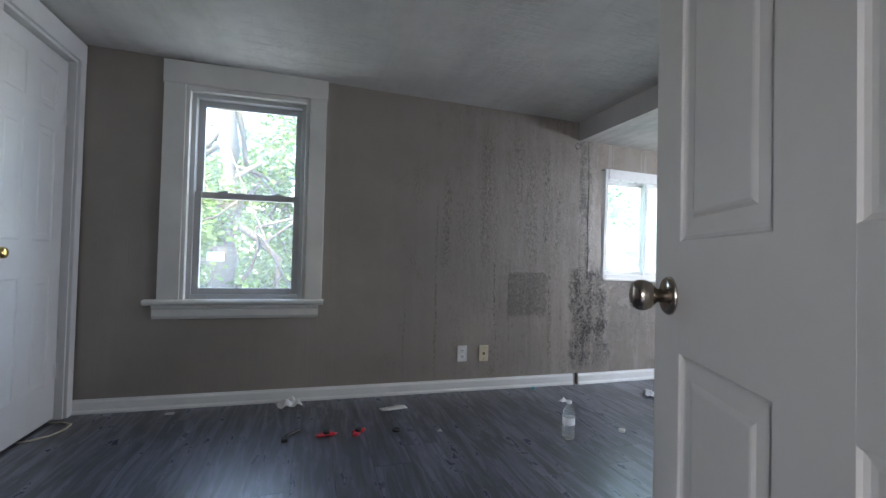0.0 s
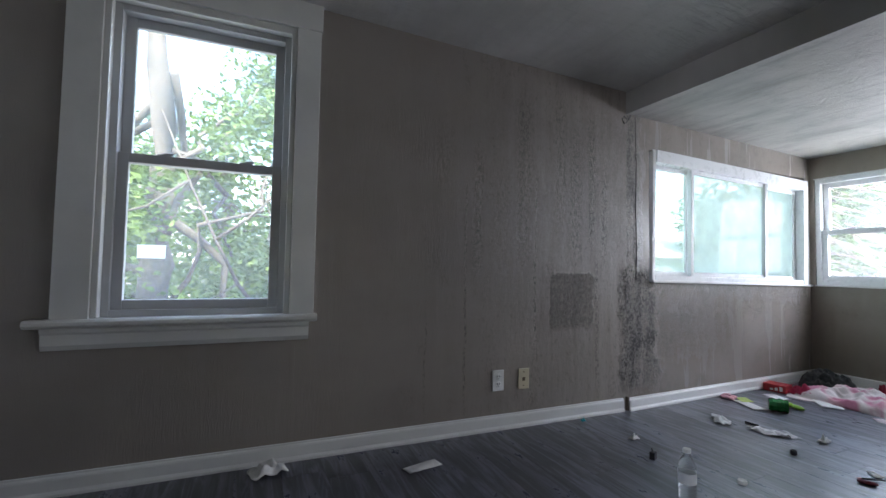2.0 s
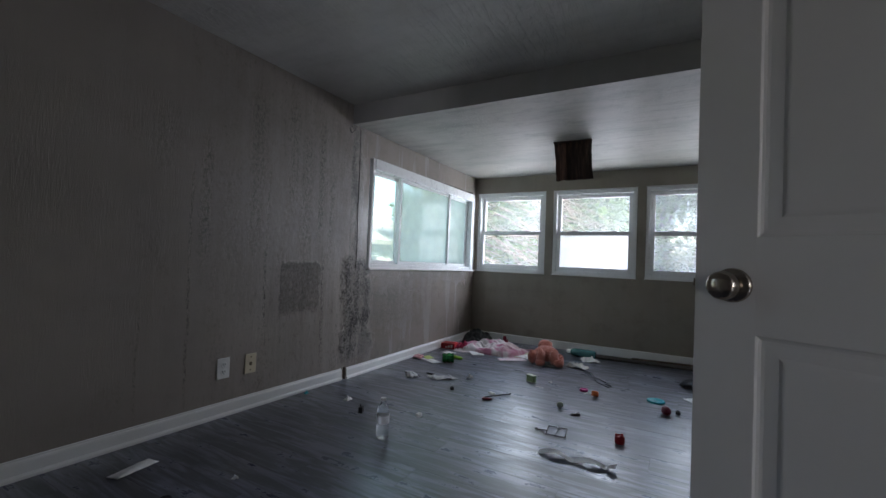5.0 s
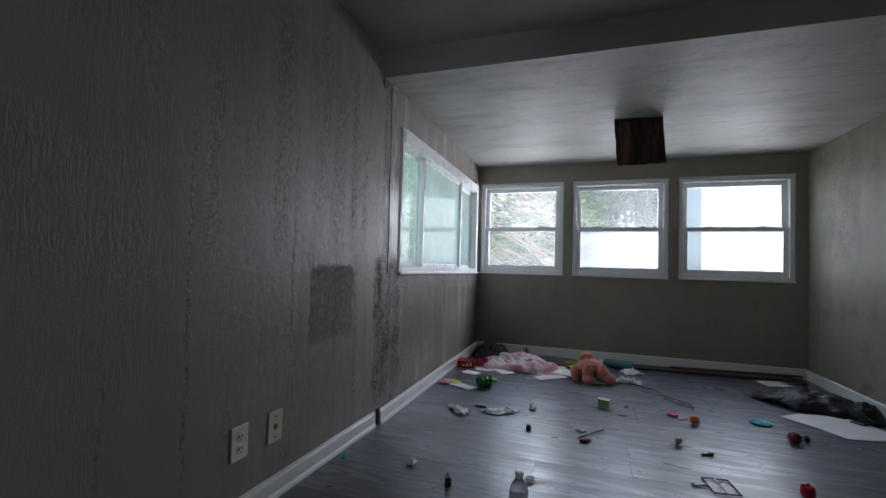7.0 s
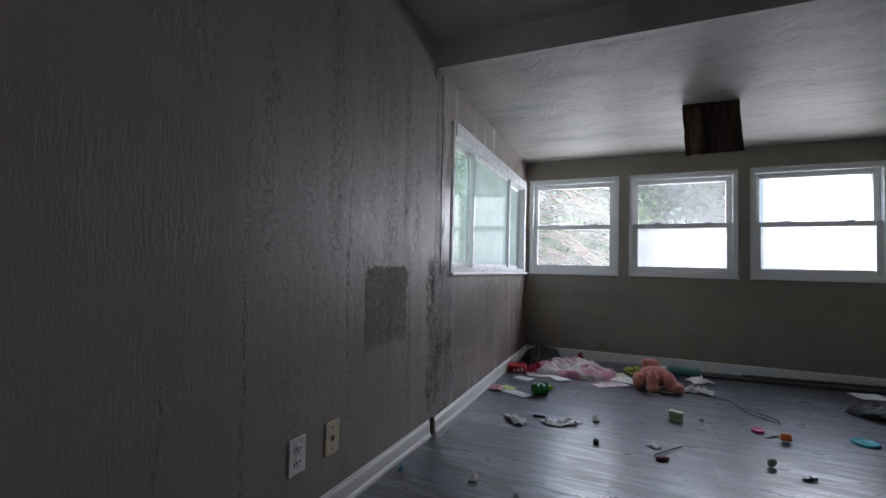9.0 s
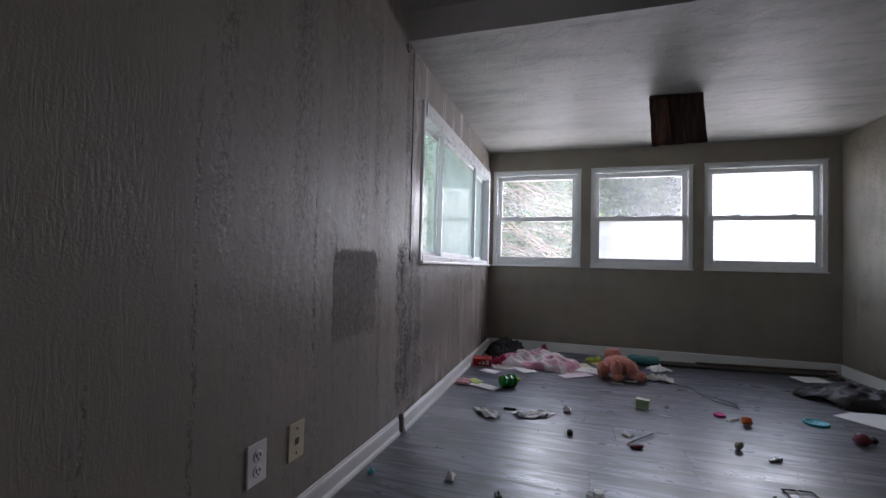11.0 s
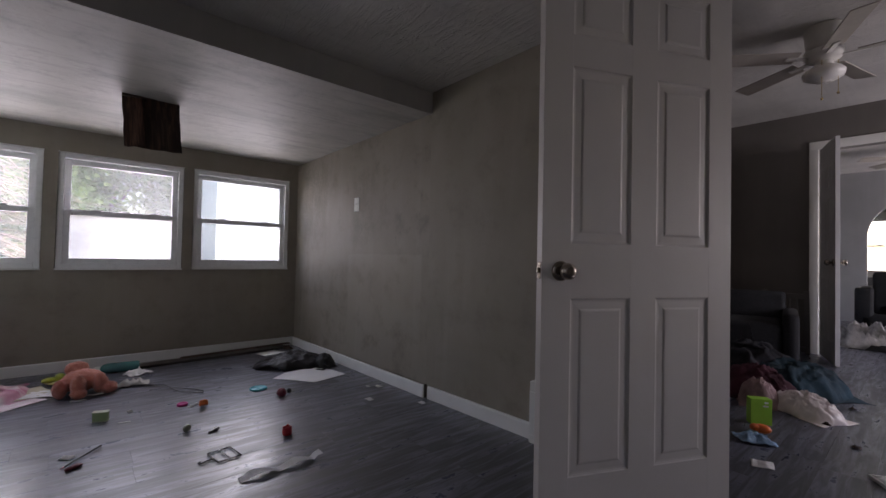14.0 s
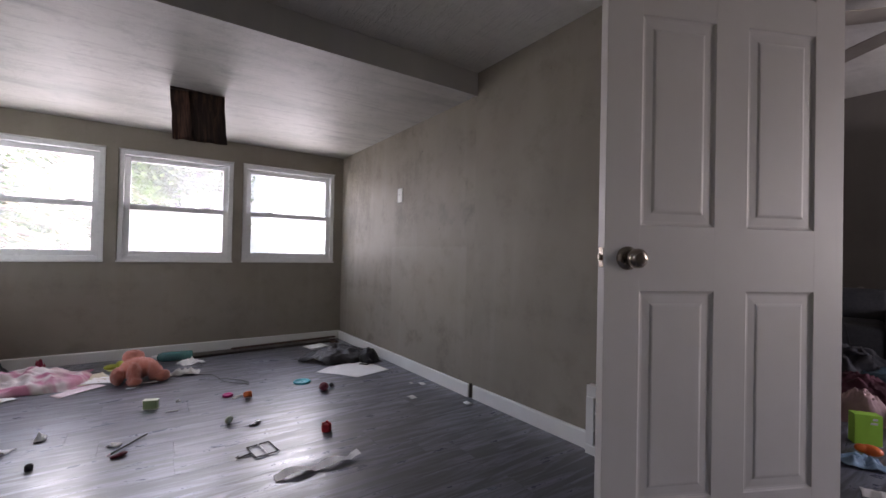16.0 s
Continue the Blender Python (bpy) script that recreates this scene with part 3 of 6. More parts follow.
def six_panel_door(name, m, width, height, mat, label, kind="structure", rails=(0.218, 0.819, 1.007, 1.615, 1.724, 1.945), thick=0.035, stile=0.11):
    """A moulded six-panel door: x from the hinges, y in [-thick, 0] (y = 0 is one face), z up from the floor."""
    d = holder(name, label, "door", kind, m=m)
    z0 = 0.012
    gap = 0.006
    bm = bmesh.new()
    pw = (width - 3 * stile) / 2
    xs = [(stile, stile + pw), (2 * stile + pw, 2 * stile + 2 * pw)]
    add_box(bm, (0, -thick, z0), (stile, 0, height), bevel=0.002)
    add_box(bm, (width - stile, -thick, z0), (width, 0, height), bevel=0.002)
    add_box(bm, (stile + pw, -thick, z0), (2 * stile + pw, 0, height))
    for x0, x1 in xs:
        for a, b in ((z0, rails[0]), (rails[1], rails[2]), (rails[3], rails[4]), (rails[5], height)):
            add_box(bm, (x0 - 0.001, -thick + 0.0002, a), (x1 + 0.001, -0.0002, b))
    part("leaf", bm, mat, d)
    for x0, x1 in xs:
        for a, b in ((rails[0], rails[1]), (rails[2], rails[3]), (rails[4], rails[5])):
            bm = bmesh.new()
            for side in (0, 1):
                levels = [(0.0, 0.0003), (0.003, gap * 0.55), (0.008, gap * 0.9), (0.014, gap), (0.036, gap * 0.8), (0.042, 0.0025), (0.046, 0.0018)]
                rings = []
                for off, dep in levels:
                    y = -dep if side == 0 else -thick + dep
                    rings.append([bm.verts.new(c) for c in ((x0 + off, y, a + off), (x1 - off, y, a + off), (x1 - off, y, b - off), (x0 + off, y, b - off))])
                for r0, r1 in zip(rings, rings[1:]):
                    for k in range(4):
                        bm.faces.new((r0[k], r0[(k + 1) % 4], r1[(k + 1) % 4], r1[k]))
                bm.faces.new(rings[-1])
            part("panel", bm, mat, d)
    return d


# ---- the bedroom: walls, ceilings, openings ----
def ceil_z(x):
    return 2.157 - 0.0325 * x


# wall with the tall sash window
P_A0, P_A1 = (-1.16, 3.0), (2.2, 2.862)
wall_a, F_A, L_A = wall("wall_north", P_A0, P_A1, (ceil_z(-1.16), ceil_z(2.2)), M_WALL_DAMP, "taupe painted wall with ridged covering and damp mouldy stains", holes=[(0.56, 1.285, 0.66, 2.01)], over=(0.14, 0.0))
for u, z1 in ((1.315, 0.54),):
    bm = bmesh.new()
    add_box(bm, (u - 0.01, -0.0009, 0.095), (u + 0.01, 0.004, z1), bevel=0.0008)
    part("seam_strip", bm, M_WALL, wall_a)
# wall beside it in the lower extension, with the sliding window
P_A2, P_A3 = (2.2, 2.864), (4.4, 2.85)
SL = (0.213, 2.115, 0.828, 1.722)
wall_a2, F_A2, L_A2 = wall("wall_north_extension", P_A2, P_A3, (1.96, 1.92), M_WALL_SILL, "taupe painted wall with peeling paint below a sliding window", holes=[SL], over=(0.0, 0.14))
bm = bmesh.new()
add_tube(bm, [(0.085, -0.001, 0.84), (0.092, -0.0005, 1.05), (0.084, -0.001, 1.3), (0.09, -0.0005, 1.6), (0.082, 0.0, 1.93)], 0.002, 6)
part("crack", bm, simple("dark_crack", (0.015, 0.014, 0.013), 0.9), wall_a2, "dark crack down the wall joint", True)
bm = bmesh.new()
add_tube(bm, [(0.0, -0.004, 1.9), (-0.03, -0.012, 1.915), (-0.055, -0.015, 1.89), (-0.04, -0.02, 1.86), (-0.015, -0.015, 1.87), (0.01, -0.012, 1.9), (0.03, -0.006, 1.93)], 0.003, 6)
solid("loose_wire", bm, simple("dark_wire", (0.02, 0.02, 0.02), 0.5), "thin dark loose wire at the ceiling step", "wire", smooth=True, m=F_A2)
# far wall with three windows
P_B0, P_B1 = (4.39, 2.853), (4.39, 0.004)
WB = [(0.038, 0.866, 0.803, 1.712), (0.949, 1.796, 0.803, 1.712), (1.875, 2.758, 0.806, 1.716)]
wall_b, F_B, L_B = wall("wall_east", P_B0, P_B1, 1.93, M_WALL_FAR, "taupe painted wall below and around three sash windows", holes=WB, over=(0.0, 0.14))
# side wall of the extension
P_C0, P_C1 = (4.39, 0.006), (2.2, -0.036)
wall_c2, F_C2, L_C2 = wall("wall_south_extension", P_C0, P_C1, (1.93, 1.96), M_WALL_SIDE, "taupe painted wall with small mould marks and scuffs")
# side wall of the main part, with the doorway
P_C2, P_C3 = (2.2, -0.034), (-1.16, -0.142)
DOOR_U = (1.65, 2.565)
wall_c, F_C, L_C = wall("wall_south", P_C2, P_C3, (ceil_z(2.2), ceil_z(-1.16)), M_WALL_SIDE_B, "taupe painted wall beside the open doorway", holes=[(DOOR_U[0], DOOR_U[1], -0.02, 2.055)], thick=0.12, over=(0.0, 0.14))
# wall with the narrow door
P_D0, P_D1 = (-1.16, -0.142), (-1.16, 3.0)
DD = (2.415, 3.075)
wall_d, F_D, L_D = wall("wall_west", P_D0, P_D1, ceil_z(-1.16), M_WALL_SHADED, "taupe painted wall, darkened for shade, with a closed door", holes=[(DD[0], DD[1], -0.02, 2.07)], thick=0.12)

bm = bmesh.new()
vs = add_box(bm, (-1.4, -0.25, 0), (2.22, 3.15, 0.12))
for v in vs:
    v.co.z += ceil_z(v.co.x) - 0.002
solid("ceiling", bm, M_CEIL, "greyish white ceiling with swirled plaster texture", "ceiling", "structure")
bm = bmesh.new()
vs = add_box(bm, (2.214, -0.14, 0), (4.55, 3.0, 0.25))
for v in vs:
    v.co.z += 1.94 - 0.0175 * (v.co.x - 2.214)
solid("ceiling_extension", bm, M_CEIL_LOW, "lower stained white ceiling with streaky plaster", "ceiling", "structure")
bm = bmesh.new()
add_box(bm, (2.196, -0.05, 1.934), (2.213, 2.872, 2.1), bevel=0.002)
solid("ceiling_step", bm, M_BEAM, "grey painted drop face between two ceiling heights", "trim", "structure")

# baseboards
baseboard(F_A, 0.012, L_A - 0.035)
baseboard(F_A2 @ Matrix.Translation((0, -0.012, 0)), 0.004, L_A2 - 0.02)
baseboard(F_B, 0.02, L_B - 0.014, "plain flat white painted baseboard", FLAT_PROF)
baseboard(F_C2 @ Matrix.Translation((0, -0.012, 0)), 0.03, L_C2 - 0.004, "plain flat white painted baseboard", FLAT_PROF)
baseboard(F_C, 0.03, 0.872, "plain flat white painted baseboard", FLAT_PROF)
baseboard(F_C, 1.232, 1.582, "plain flat white painted baseboard", FLAT_PROF)
bm = bmesh.new()
add_box(bm, (-0.012, -0.021, 0.002), (0.004, -0.001, 0.088), bevel=0.003)
solid("baseboard_end", bm, simple("bare_end_grain", (0.1, 0.08, 0.06), 0.7), "dark bare end of a baseboard", "baseboard", "structure", m=F_A2)
bm = bmesh.new()
add_box(bm, (L_C2 - 0.002, -0.02, 0.002), (L_C2 + 0.007, -0.001, 0.09), bevel=0.003)
solid("baseboard_end", bm, simple("bare_end_grain_light", (0.08, 0.065, 0.05), 0.7), "bare brown end of a baseboard", "baseboard", "structure", m=F_C2)

# tall window with wide casing
w1 = double_hung("window_1", F_A, 0.575, 1.27, 0.672, 1.985, 1.338, M_VINYL_GREY, (M_GLASS, M_GLASS), "grey-white double-hung sash window looking onto trees", inset=0.035, rim=0.028, stile=0.04)
bm = bmesh.new()
add_box(bm, (0.688, 0.0355, 0.915), (0.79, 0.0375, 0.972))
part("sticker", bm, glass("white_sticker", 0.6, patchy=False), w1, "blank white paper sticker", m=None)
cas = holder("window_casing", "wide cream-white painted wooden window casing with sill", "window trim", "structure", m=F_A)
for u0, u1 in ((0.43, 0.552), (1.293, 1.402)):
    bm = bmesh.new()
    add_box(bm, (u0, -0.022, 0.67), (u1, 0.0, 2.02), bevel=0.003)
    part("side_casing", bm, M_TRIM_OLD, cas)
for u0, u1 in ((0.552, 0.576), (1.269, 1.293)):
    bm = bmesh.new()
    add_box(bm, (u0, -0.014, 0.672), (u1, 0.06, 2.008), bevel=0.004)
    part("jamb", bm, M_TRIM_OLD, cas)
bm = bmesh.new()
add_box(bm, (0.553, -0.013, 1.985), (1.292, 0.06, 2.019), bevel=0.004)
part("head_jamb", bm, M_TRIM_OLD, cas)
bm = bmesh.new()
add_box(bm, (0.425, -0.025, 2.02), (1.408, 0.0, 2.162), bevel=0.003)
part("head_casing", bm, M_TRIM_OLD, cas)
bm = bmesh.new()
moulding(bm, 0.365, 1.415, [(0.05, 0.672), (-0.052, 0.672), (-0.06, 0.664), (-0.06, 0.652), (-0.052, 0.643), (-0.03, 0.637), (0.05, 0.637)])
part("sill", bm, M_TRIM_OLD, cas)
bm = bmesh.new()
moulding(bm, 0.408, 1.382, [(0.0, 0.637), (-0.035, 0.637), (-0.03, 0.622), (-0.022, 0.612), (-0.022, 0.572), (-0.016, 0.56), (-0.012, 0.552), (0.0, 0.552)])
part("apron", bm, M_TRIM_OLD, cas)

# sliding window of the extension
tilt = F_A2 @ Matrix.Rotation(0.0175, 4, "Y")
sl = holder("window_2", "white vinyl three-lite sliding window with a hazy middle pane", "window", "structure", m=tilt)
u0, u1, z0, z1 = SL[0] + 0.004, SL[1] - 0.004, SL[2] + 0.012, SL[3] + 0.014
bm = bmesh.new()
add_box(bm, (u0, -0.006, z0), (u0 + 0.03, 0.1, z1), bevel=0.003)
add_box(bm, (u1 - 0.06, -0.014, z0), (u1, 0.1, z1), bevel=0.003)
add_box(bm, (u0 + 0.03, -0.013, z1 - 0.085), (u1 - 0.06, 0.1, z1), bevel=0.003)
add_box(bm, (u0 + 0.03, -0.008, z0), (u1 - 0.06, 0.11, z0 + 0.035), bevel=0.003)
part("window_frame", bm, M_VINYL, sl)
for a, b, y, pm, lab in ((u0 + 0.03, 0.665, 0.05, M_GLASS_TINT, "glass tinted to dim the view"), (0.635, 1.545, 0.012, M_GLASS_SLIDE, "hazy glass"), (1.535, u1 - 0.06, 0.05, M_GLASS_SLIDE, "hazy glass")):
    sash(sl, "sash", a, b, z0 + 0.035, z1 - 0.085, y, 0.03, M_VINYL, pm, lab)
bm = bmesh.new()
add_box(bm, (1.51, -0.002, z0 + 0.052), (1.55, 0.011, z1 - 0.088), bevel=0.002)
part("weather_strip", bm, M_VINYL_GREY, sl, "grey weather strip")
bm = bmesh.new()
add_box(bm, (SL[0] - 0.004, -0.024, SL[2] - 0.014), (SL[1] + 0.05, 0.02, SL[2] + 0.004), bevel=0.005)
solid("window_sill", bm, M_TRIM, "chipped white sill below the sliding window", "window sill", "structure", m=tilt @ Matrix.Translation((0, 0, 0.01)))

# three windows in the far wall
for k, (a, b, c, d) in enumerate(WB):
    lower = (M_GLASS_CLEAN, M_GLASS_FOG_DIM, M_GLASS_VEILED)[k]
    upper = (M_GLASS_CLEAN, M_GLASS_CLEAN, M_GLASS_VEILED)[k]
    label = ("white vinyl double-hung window looking onto dry brush", "white vinyl double-hung window with a fogged lower pane", "white vinyl double-hung window with panes hazed for outdoor glare")[k]
    double_hung("window_%d" % (k + 3), F_B, a + 0.002, b - 0.002, c + 0.002, d - 0.002, 1.25, M_VINYL, (upper, lower), label, inset=0.022, rim=0.036, stile=0.042, group="windows in a row")
    bm = bmesh.new()
    add_box(bm, (a - 0.003, -0.01, c - 0.012), (b + 0.003, 0.012, c + 0.002), bevel=0.003)
    add_box(bm, (a - 0.002, -0.005, d - 0.002), (b + 0.002, 0.012, d + 0.006), bevel=0.002)
    solid("trim", bm, M_TRIM, "thin white trim strip above and below a window", "trim", "structure", m=F_B)

# open door between the two rooms
EDGE = Vector((0.799, 0.626, 0))
HINGE = EDGE - Vector((0.42, 0.9075, 0)) * 0.815
ax = (EDGE - HINGE).normalized()
door_m = Matrix(((ax.x, -ax.y, 0, HINGE.x), (ax.y, ax.x, 0, HINGE.y), (0, 0, 1, 0), (0, 0, 0, 1)))
W_DOOR = (EDGE - HINGE).length
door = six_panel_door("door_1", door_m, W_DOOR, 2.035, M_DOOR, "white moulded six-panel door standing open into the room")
knob_set(door, (W_DOOR - 0.07, 0.0, 0.912), (0, 1, 0), M_NICKEL)
knob_set(door, (W_DOOR - 0.07, -0.035, 0.912), (0, -1, 0), M_NICKEL)
bm = bmesh.new()
add_box(bm, (W_DOOR - 0.0005, -0.029, 0.885), (W_DOOR + 0.0016, -0.006, 0.942), bevel=0.0006)
add_box(bm, (W_DOOR, -0.023, 0.905), (W_DOOR + 0.009, -0.012, 0.922), bevel=0.002)
part("latch_plate", bm, M_NICKEL, door, "metal latch plate and bolt")
for z in (0.25, 1.05, 1.82):
    bm = bmesh.new()
    add_cyl(bm, 0.006, 0.006, 0.09, Matrix.Translation((-0.004, -0.04, z)), 12)
    add_box(bm, (-0.0016, -0.033, z - 0.044), (0.0005, -0.004, z + 0.044))
    part("hinge", bm, M_NICKEL, door, "metal butt hinge")

# frame of that doorway
fr = holder("door_frame", "white painted door frame and casing of the doorway", "door frame", "structure", m=F_C)
for u0, u1 in ((DOOR_U[0] - 0.001, DOOR_U[0] + 0.018), (DOOR_U[1] - 0.018, DOOR_U[1] + 0.001)):
    bm = bmesh.new()
    add_box(bm, (u0, -0.004, 0.0), (u1, 0.124, 2.054), bevel=0.002)
    part("jamb", bm, M_TRIM, fr)
bm = bmesh.new()
add_box(bm, (DOOR_U[0] + 0.018, -0.004, 2.036), (DOOR_U[1] - 0.018, 0.124, 2.056), bevel=0.002)
part("head_jamb", bm, M_TRIM, fr)
for y0, y1 in ((-0.018, 0.0), (0.12, 0.138)):
    for u0, u1 in ((DOOR_U[0] - 0.066, DOOR_U[0] - 0.003), (DOOR_U[1] + 0.003, DOOR_U[1] + 0.066)):
        bm = bmesh.new()
        add_box(bm, (u0, y0, 0.0), (u1, y1, 2.04), bevel=0.004)
        part("casing", bm, M_TRIM, fr)
    bm = bmesh.new()
    add_box(bm, (DOOR_U[0] - 0.066, y0, 2.04), (DOOR_U[1] + 0.066, y1, 2.098), bevel=0.004)
    part("head_casing", bm, M_TRIM, fr)

# narrow closed door
cl_m = F_D @ Matrix.Translation((DD[1] - 0.017, 0.036, 0)) @ Matrix.Rotation(math.pi, 4, "Z")
W_CL = DD[1] - DD[0] - 0.034
closet = six_panel_door("door_2", cl_m, W_CL, 2.04, M_DOOR_BACK, "closed narrow white six-panel door with a brass knob", stile=0.095)
knob_set(closet, (W_CL - 0.06, 0.0, 0.945), (0, 1, 0), M_BRASS)
for z in (0.28, 1.72):
    bm = bmesh.new()
    add_cyl(bm, 0.006, 0.006, 0.085, Matrix.Translation((-0.006, 0.006, z)), 12)
    add_box(bm, (-0.016, 0.0, z - 0.04), (0.02, 0.0022, z + 0.04))
    part("hinge", bm, M_DOOR_BACK, closet, "hinge painted over in white")
fr2 = holder("door_frame", "white painted frame and casing of the narrow door", "door frame", "structure", m=F_D)
for u0, u1 in ((DD[0], DD[0] + 0.015), (DD[1] - 0.015, DD[1])):
    bm = bmesh.new()
    add_box(bm, (u0, -0.003, 0.0), (u1, 0.12, 2.069), bevel=0.002)
    part("jamb", bm, M_DOOR_BACK, fr2)
bm = bmesh.new()
add_box(bm, (DD[0] + 0.015, -0.003, 2.046), (DD[1] - 0.015, 0.12, 2.069), bevel=0.002)
part("head_jamb", bm, M_DOOR_BACK, fr2)
for u0, u1 in ((DD[0] - 0.085, DD[0] + 0.004), (DD[1] - 0.004, DD[1] + 0.055)):
    bm = bmesh.new()
    add_box(bm, (u0, -0.02, 0.0), (u1, -0.001, 2.062), bevel=0.004)
    part("casing", bm, M_DOOR_BACK, fr2)
bm = bmesh.new()
add_box(bm, (DD[0] - 0.085, -0.021, 2.062), (DD[1] + 0.055, -0.001, 2.178), bevel=0.004)
part("head_casing", bm, M_DOOR_BACK, fr2)
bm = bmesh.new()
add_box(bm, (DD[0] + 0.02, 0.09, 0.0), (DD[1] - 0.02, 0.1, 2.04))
solid("closet_back", bm, M_WALL_SHADED, "shade-darkened taupe backing behind the closed door", "wall", "structure", m=F_D)

# ---- the rooms beyond the doorway ----
X0, X1, Y_FAR, H2 = -2.7, 1.75, -4.25, 2.62
M_WALL2 = wall_paint("brown_grey_room_paint", ridges=0.1, colour=(0.17, 0.155, 0.14))
M_WALL3 = wall_paint("blue_grey_room_paint", ridges=0.1, colour=(0.22, 0.225, 0.23))
wall("wall_middle_room_east", (X1, -0.3), (X1, Y_FAR), H2, M_WALL2, "dark brown-grey painted wall", over=(0.2, 0.12))
# opening out of view, added so a lamp can brighten the middle room
wall("wall_middle_room_west", (X0, Y_FAR), (X0, -0.1), H2, M_WALL2, "dark brown-grey painted wall with an unseen opening added for light", holes=[(0.15, 1.75, 0.75, 2.0)], over=(0.12, 0.2))
wall_f, F_F, L_F = wall("wall_middle_room_far", (X1, Y_FAR), (X0, Y_FAR), H2, M_WALL2, "dark brown-grey painted wall around a doorway", holes=[(X1 - 0.72, X1 + 0.14, -0.02, 2.2)], thick=0.12)
bm = bmesh.new()
add_box(bm, (X0 - 0.2, Y_FAR, H2), (X1 + 0.2, -0.14, H2 + 0.1))
solid("ceiling_middle_room", bm, M_CEIL, "greyish white ceiling of the middle room", "ceiling", "structure")
bm = bmesh.new()
add_box(bm, (-2.9, -0.235, 2.1), (2.2, -0.125, H2), bevel=0.0)
add_box(bm, (1.75, -0.235, -0.02), (2.2, -0.145, 2.1))
add_box(bm, (-2.9, -0.245, -0.02), (-1.28, -0.125, 2.1))
solid("wall_middle_room_near", bm, M_WALL2, "dark brown-grey wall above the doorway", "wall", "structure")
for u0, u1, z0, z1 in ((X1 - 0.80, X1 - 0.722, 0.0, 2.2), (X1 + 0.142, X1 + 0.22, 0.0, 2.2), (X1 - 0.80, X1 + 0.22, 2.2, 2.29)):
    bm = bmesh.new()
    add_box(bm, (u0, -0.02, z0), (u1, 0.0, z1), bevel=0.004)
    solid("door_casing", bm, M_TRIM_OLD, "cream painted door casing of the far doorway", "door trim", "structure", m=F_F)
d3 = Vector((0.675, -4.2, 0))
e3 = Vector((0.49, -3.61, 0))
ax = (e3 - d3).normalized()
m3 = Matrix(((ax.x, -ax.y, 0, d3.x), (ax.y, ax.x, 0, d3.y), (0, 0, 1, 0), (0, 0, 0, 1)))
W3 = 0.62
far_door = six_panel_door("door_3", m3, W3, 2.18, M_DOOR_BACK, "grey-white panelled door standing open between far rooms", stile=0.09)
knob_set(far_door, (W3 - 0.06, 0.0, 0.98), (0, 1, 0), M_NICKEL)
knob_set(far_door, (W3 - 0.06, -0.035, 0.98), (0, -1, 0), M_NICKEL)

# front rooms
H3, Y_ARCH, Y_END = 2.56, -8.3, -11.2
wall("wall_living_room_east", (2.6, Y_FAR - 0.12), (2.6, Y_END), H3, M_WALL3, "grey painted wall of the front room", over=(0, 0.12))
# west opening is added out of view, for the front room's lamp
wall("wall_living_room_west", (-2.9, Y_END), (-2.9, Y_FAR - 0.12), H3, M_WALL3, "grey painted wall of the front room with an unseen opening added for light", holes=[(3.6, 5.6, 0.7, 2.0)], over=(0.12, 0.0))
bm = bmesh.new()
add_box(bm, (-3.0, Y_END - 0.12, H3), (2.75, Y_FAR - 0.1, H3 + 0.1))
solid("ceiling_living_room", bm, M_CEIL, "white ceiling of the front rooms", "ceiling", "structure")
bm = bmesh.new()
add_box(bm, (-3.0, Y_FAR - 0.118, H3), (2.75, Y_FAR - 0.002, H2 + 0.1))
solid("wall_head", bm, M_WALL3, "grey painted wall strip under the ceiling", "wall", "structure")
# wall with the round-headed arch
bm = bmesh.new()
ARX0, ARX1, SPRING = -1.35, 0.62, 1.45
rad = 0.5
outer = [(2.6, 0.0), (2.6, H3), (-2.9, H3), (-2.9, 0.0), (ARX0, 0.0), (ARX0, SPRING)]
outer += [(ARX0 + rad - rad * math.cos(a), SPRING + rad * 1.15 * math.sin(a)) for a in [math.pi / 2 * k / 10 for k in range(1, 11)]]
outer += [(ARX1 - rad + rad * math.sin(a), SPRING + rad * 1.15 * math.cos(a)) for a in [math.pi / 2 * k / 10 for k in range(0, 11)]]
outer += [(ARX1, 0.0)]
fa = [bm.verts.new((x, Y_ARCH, z)) for x, z in outer]
face = bm.faces.new(fa)
ext = bmesh.ops.extrude_face_region(bm, geom=[face])
bmesh.ops.translate(bm, vec=(0, -0.16, 0), verts=[g for g in ext["geom"] if isinstance(g, bmesh.types.BMVert)])
solid("wall_arch", bm, M_WALL3, "light grey painted wall with a round-headed arch", "wall", "structure")
FW = [(1.45, 2.17, 0.8, 2.0), (2.27, 3.0, 0.8, 2.0), (3.1, 3.82, 0.8, 2.0)]
wall_e, F_E, L_E = wall("wall_front", (2.6, Y_END), (-2.9, Y_END), H3, M_WALL3, "grey painted wall with bright front windows", holes=FW)
for k, (a, b, c, d) in enumerate(FW):
    double_hung("window_%d" % (k + 6), F_E, a, b, c, d, 1.4, M_VINYL, (M_GLASS_VEILED, M_GLASS_VEILED), "bright white double-hung front window", group="front windows")

for u0, u1, z0, z1 in ((1.33, 1.45, 0.8, 2.0), (2.17, 2.27, 0.8, 2.0), (3.0, 3.1, 0.8, 2.0), (3.82, 3.94, 0.8, 2.0), (1.3, 3.97, 2.0, 2.12), (1.3, 3.97, 0.72, 0.8)):
    bm = bmesh.new()
    add_box(bm, (u0, -0.018, z0), (u1, -0.001, z1), bevel=0.004)
    solid("window_trim", bm, M_TRIM, "white painted trim round the front windows", "window trim", "structure", m=F_E)

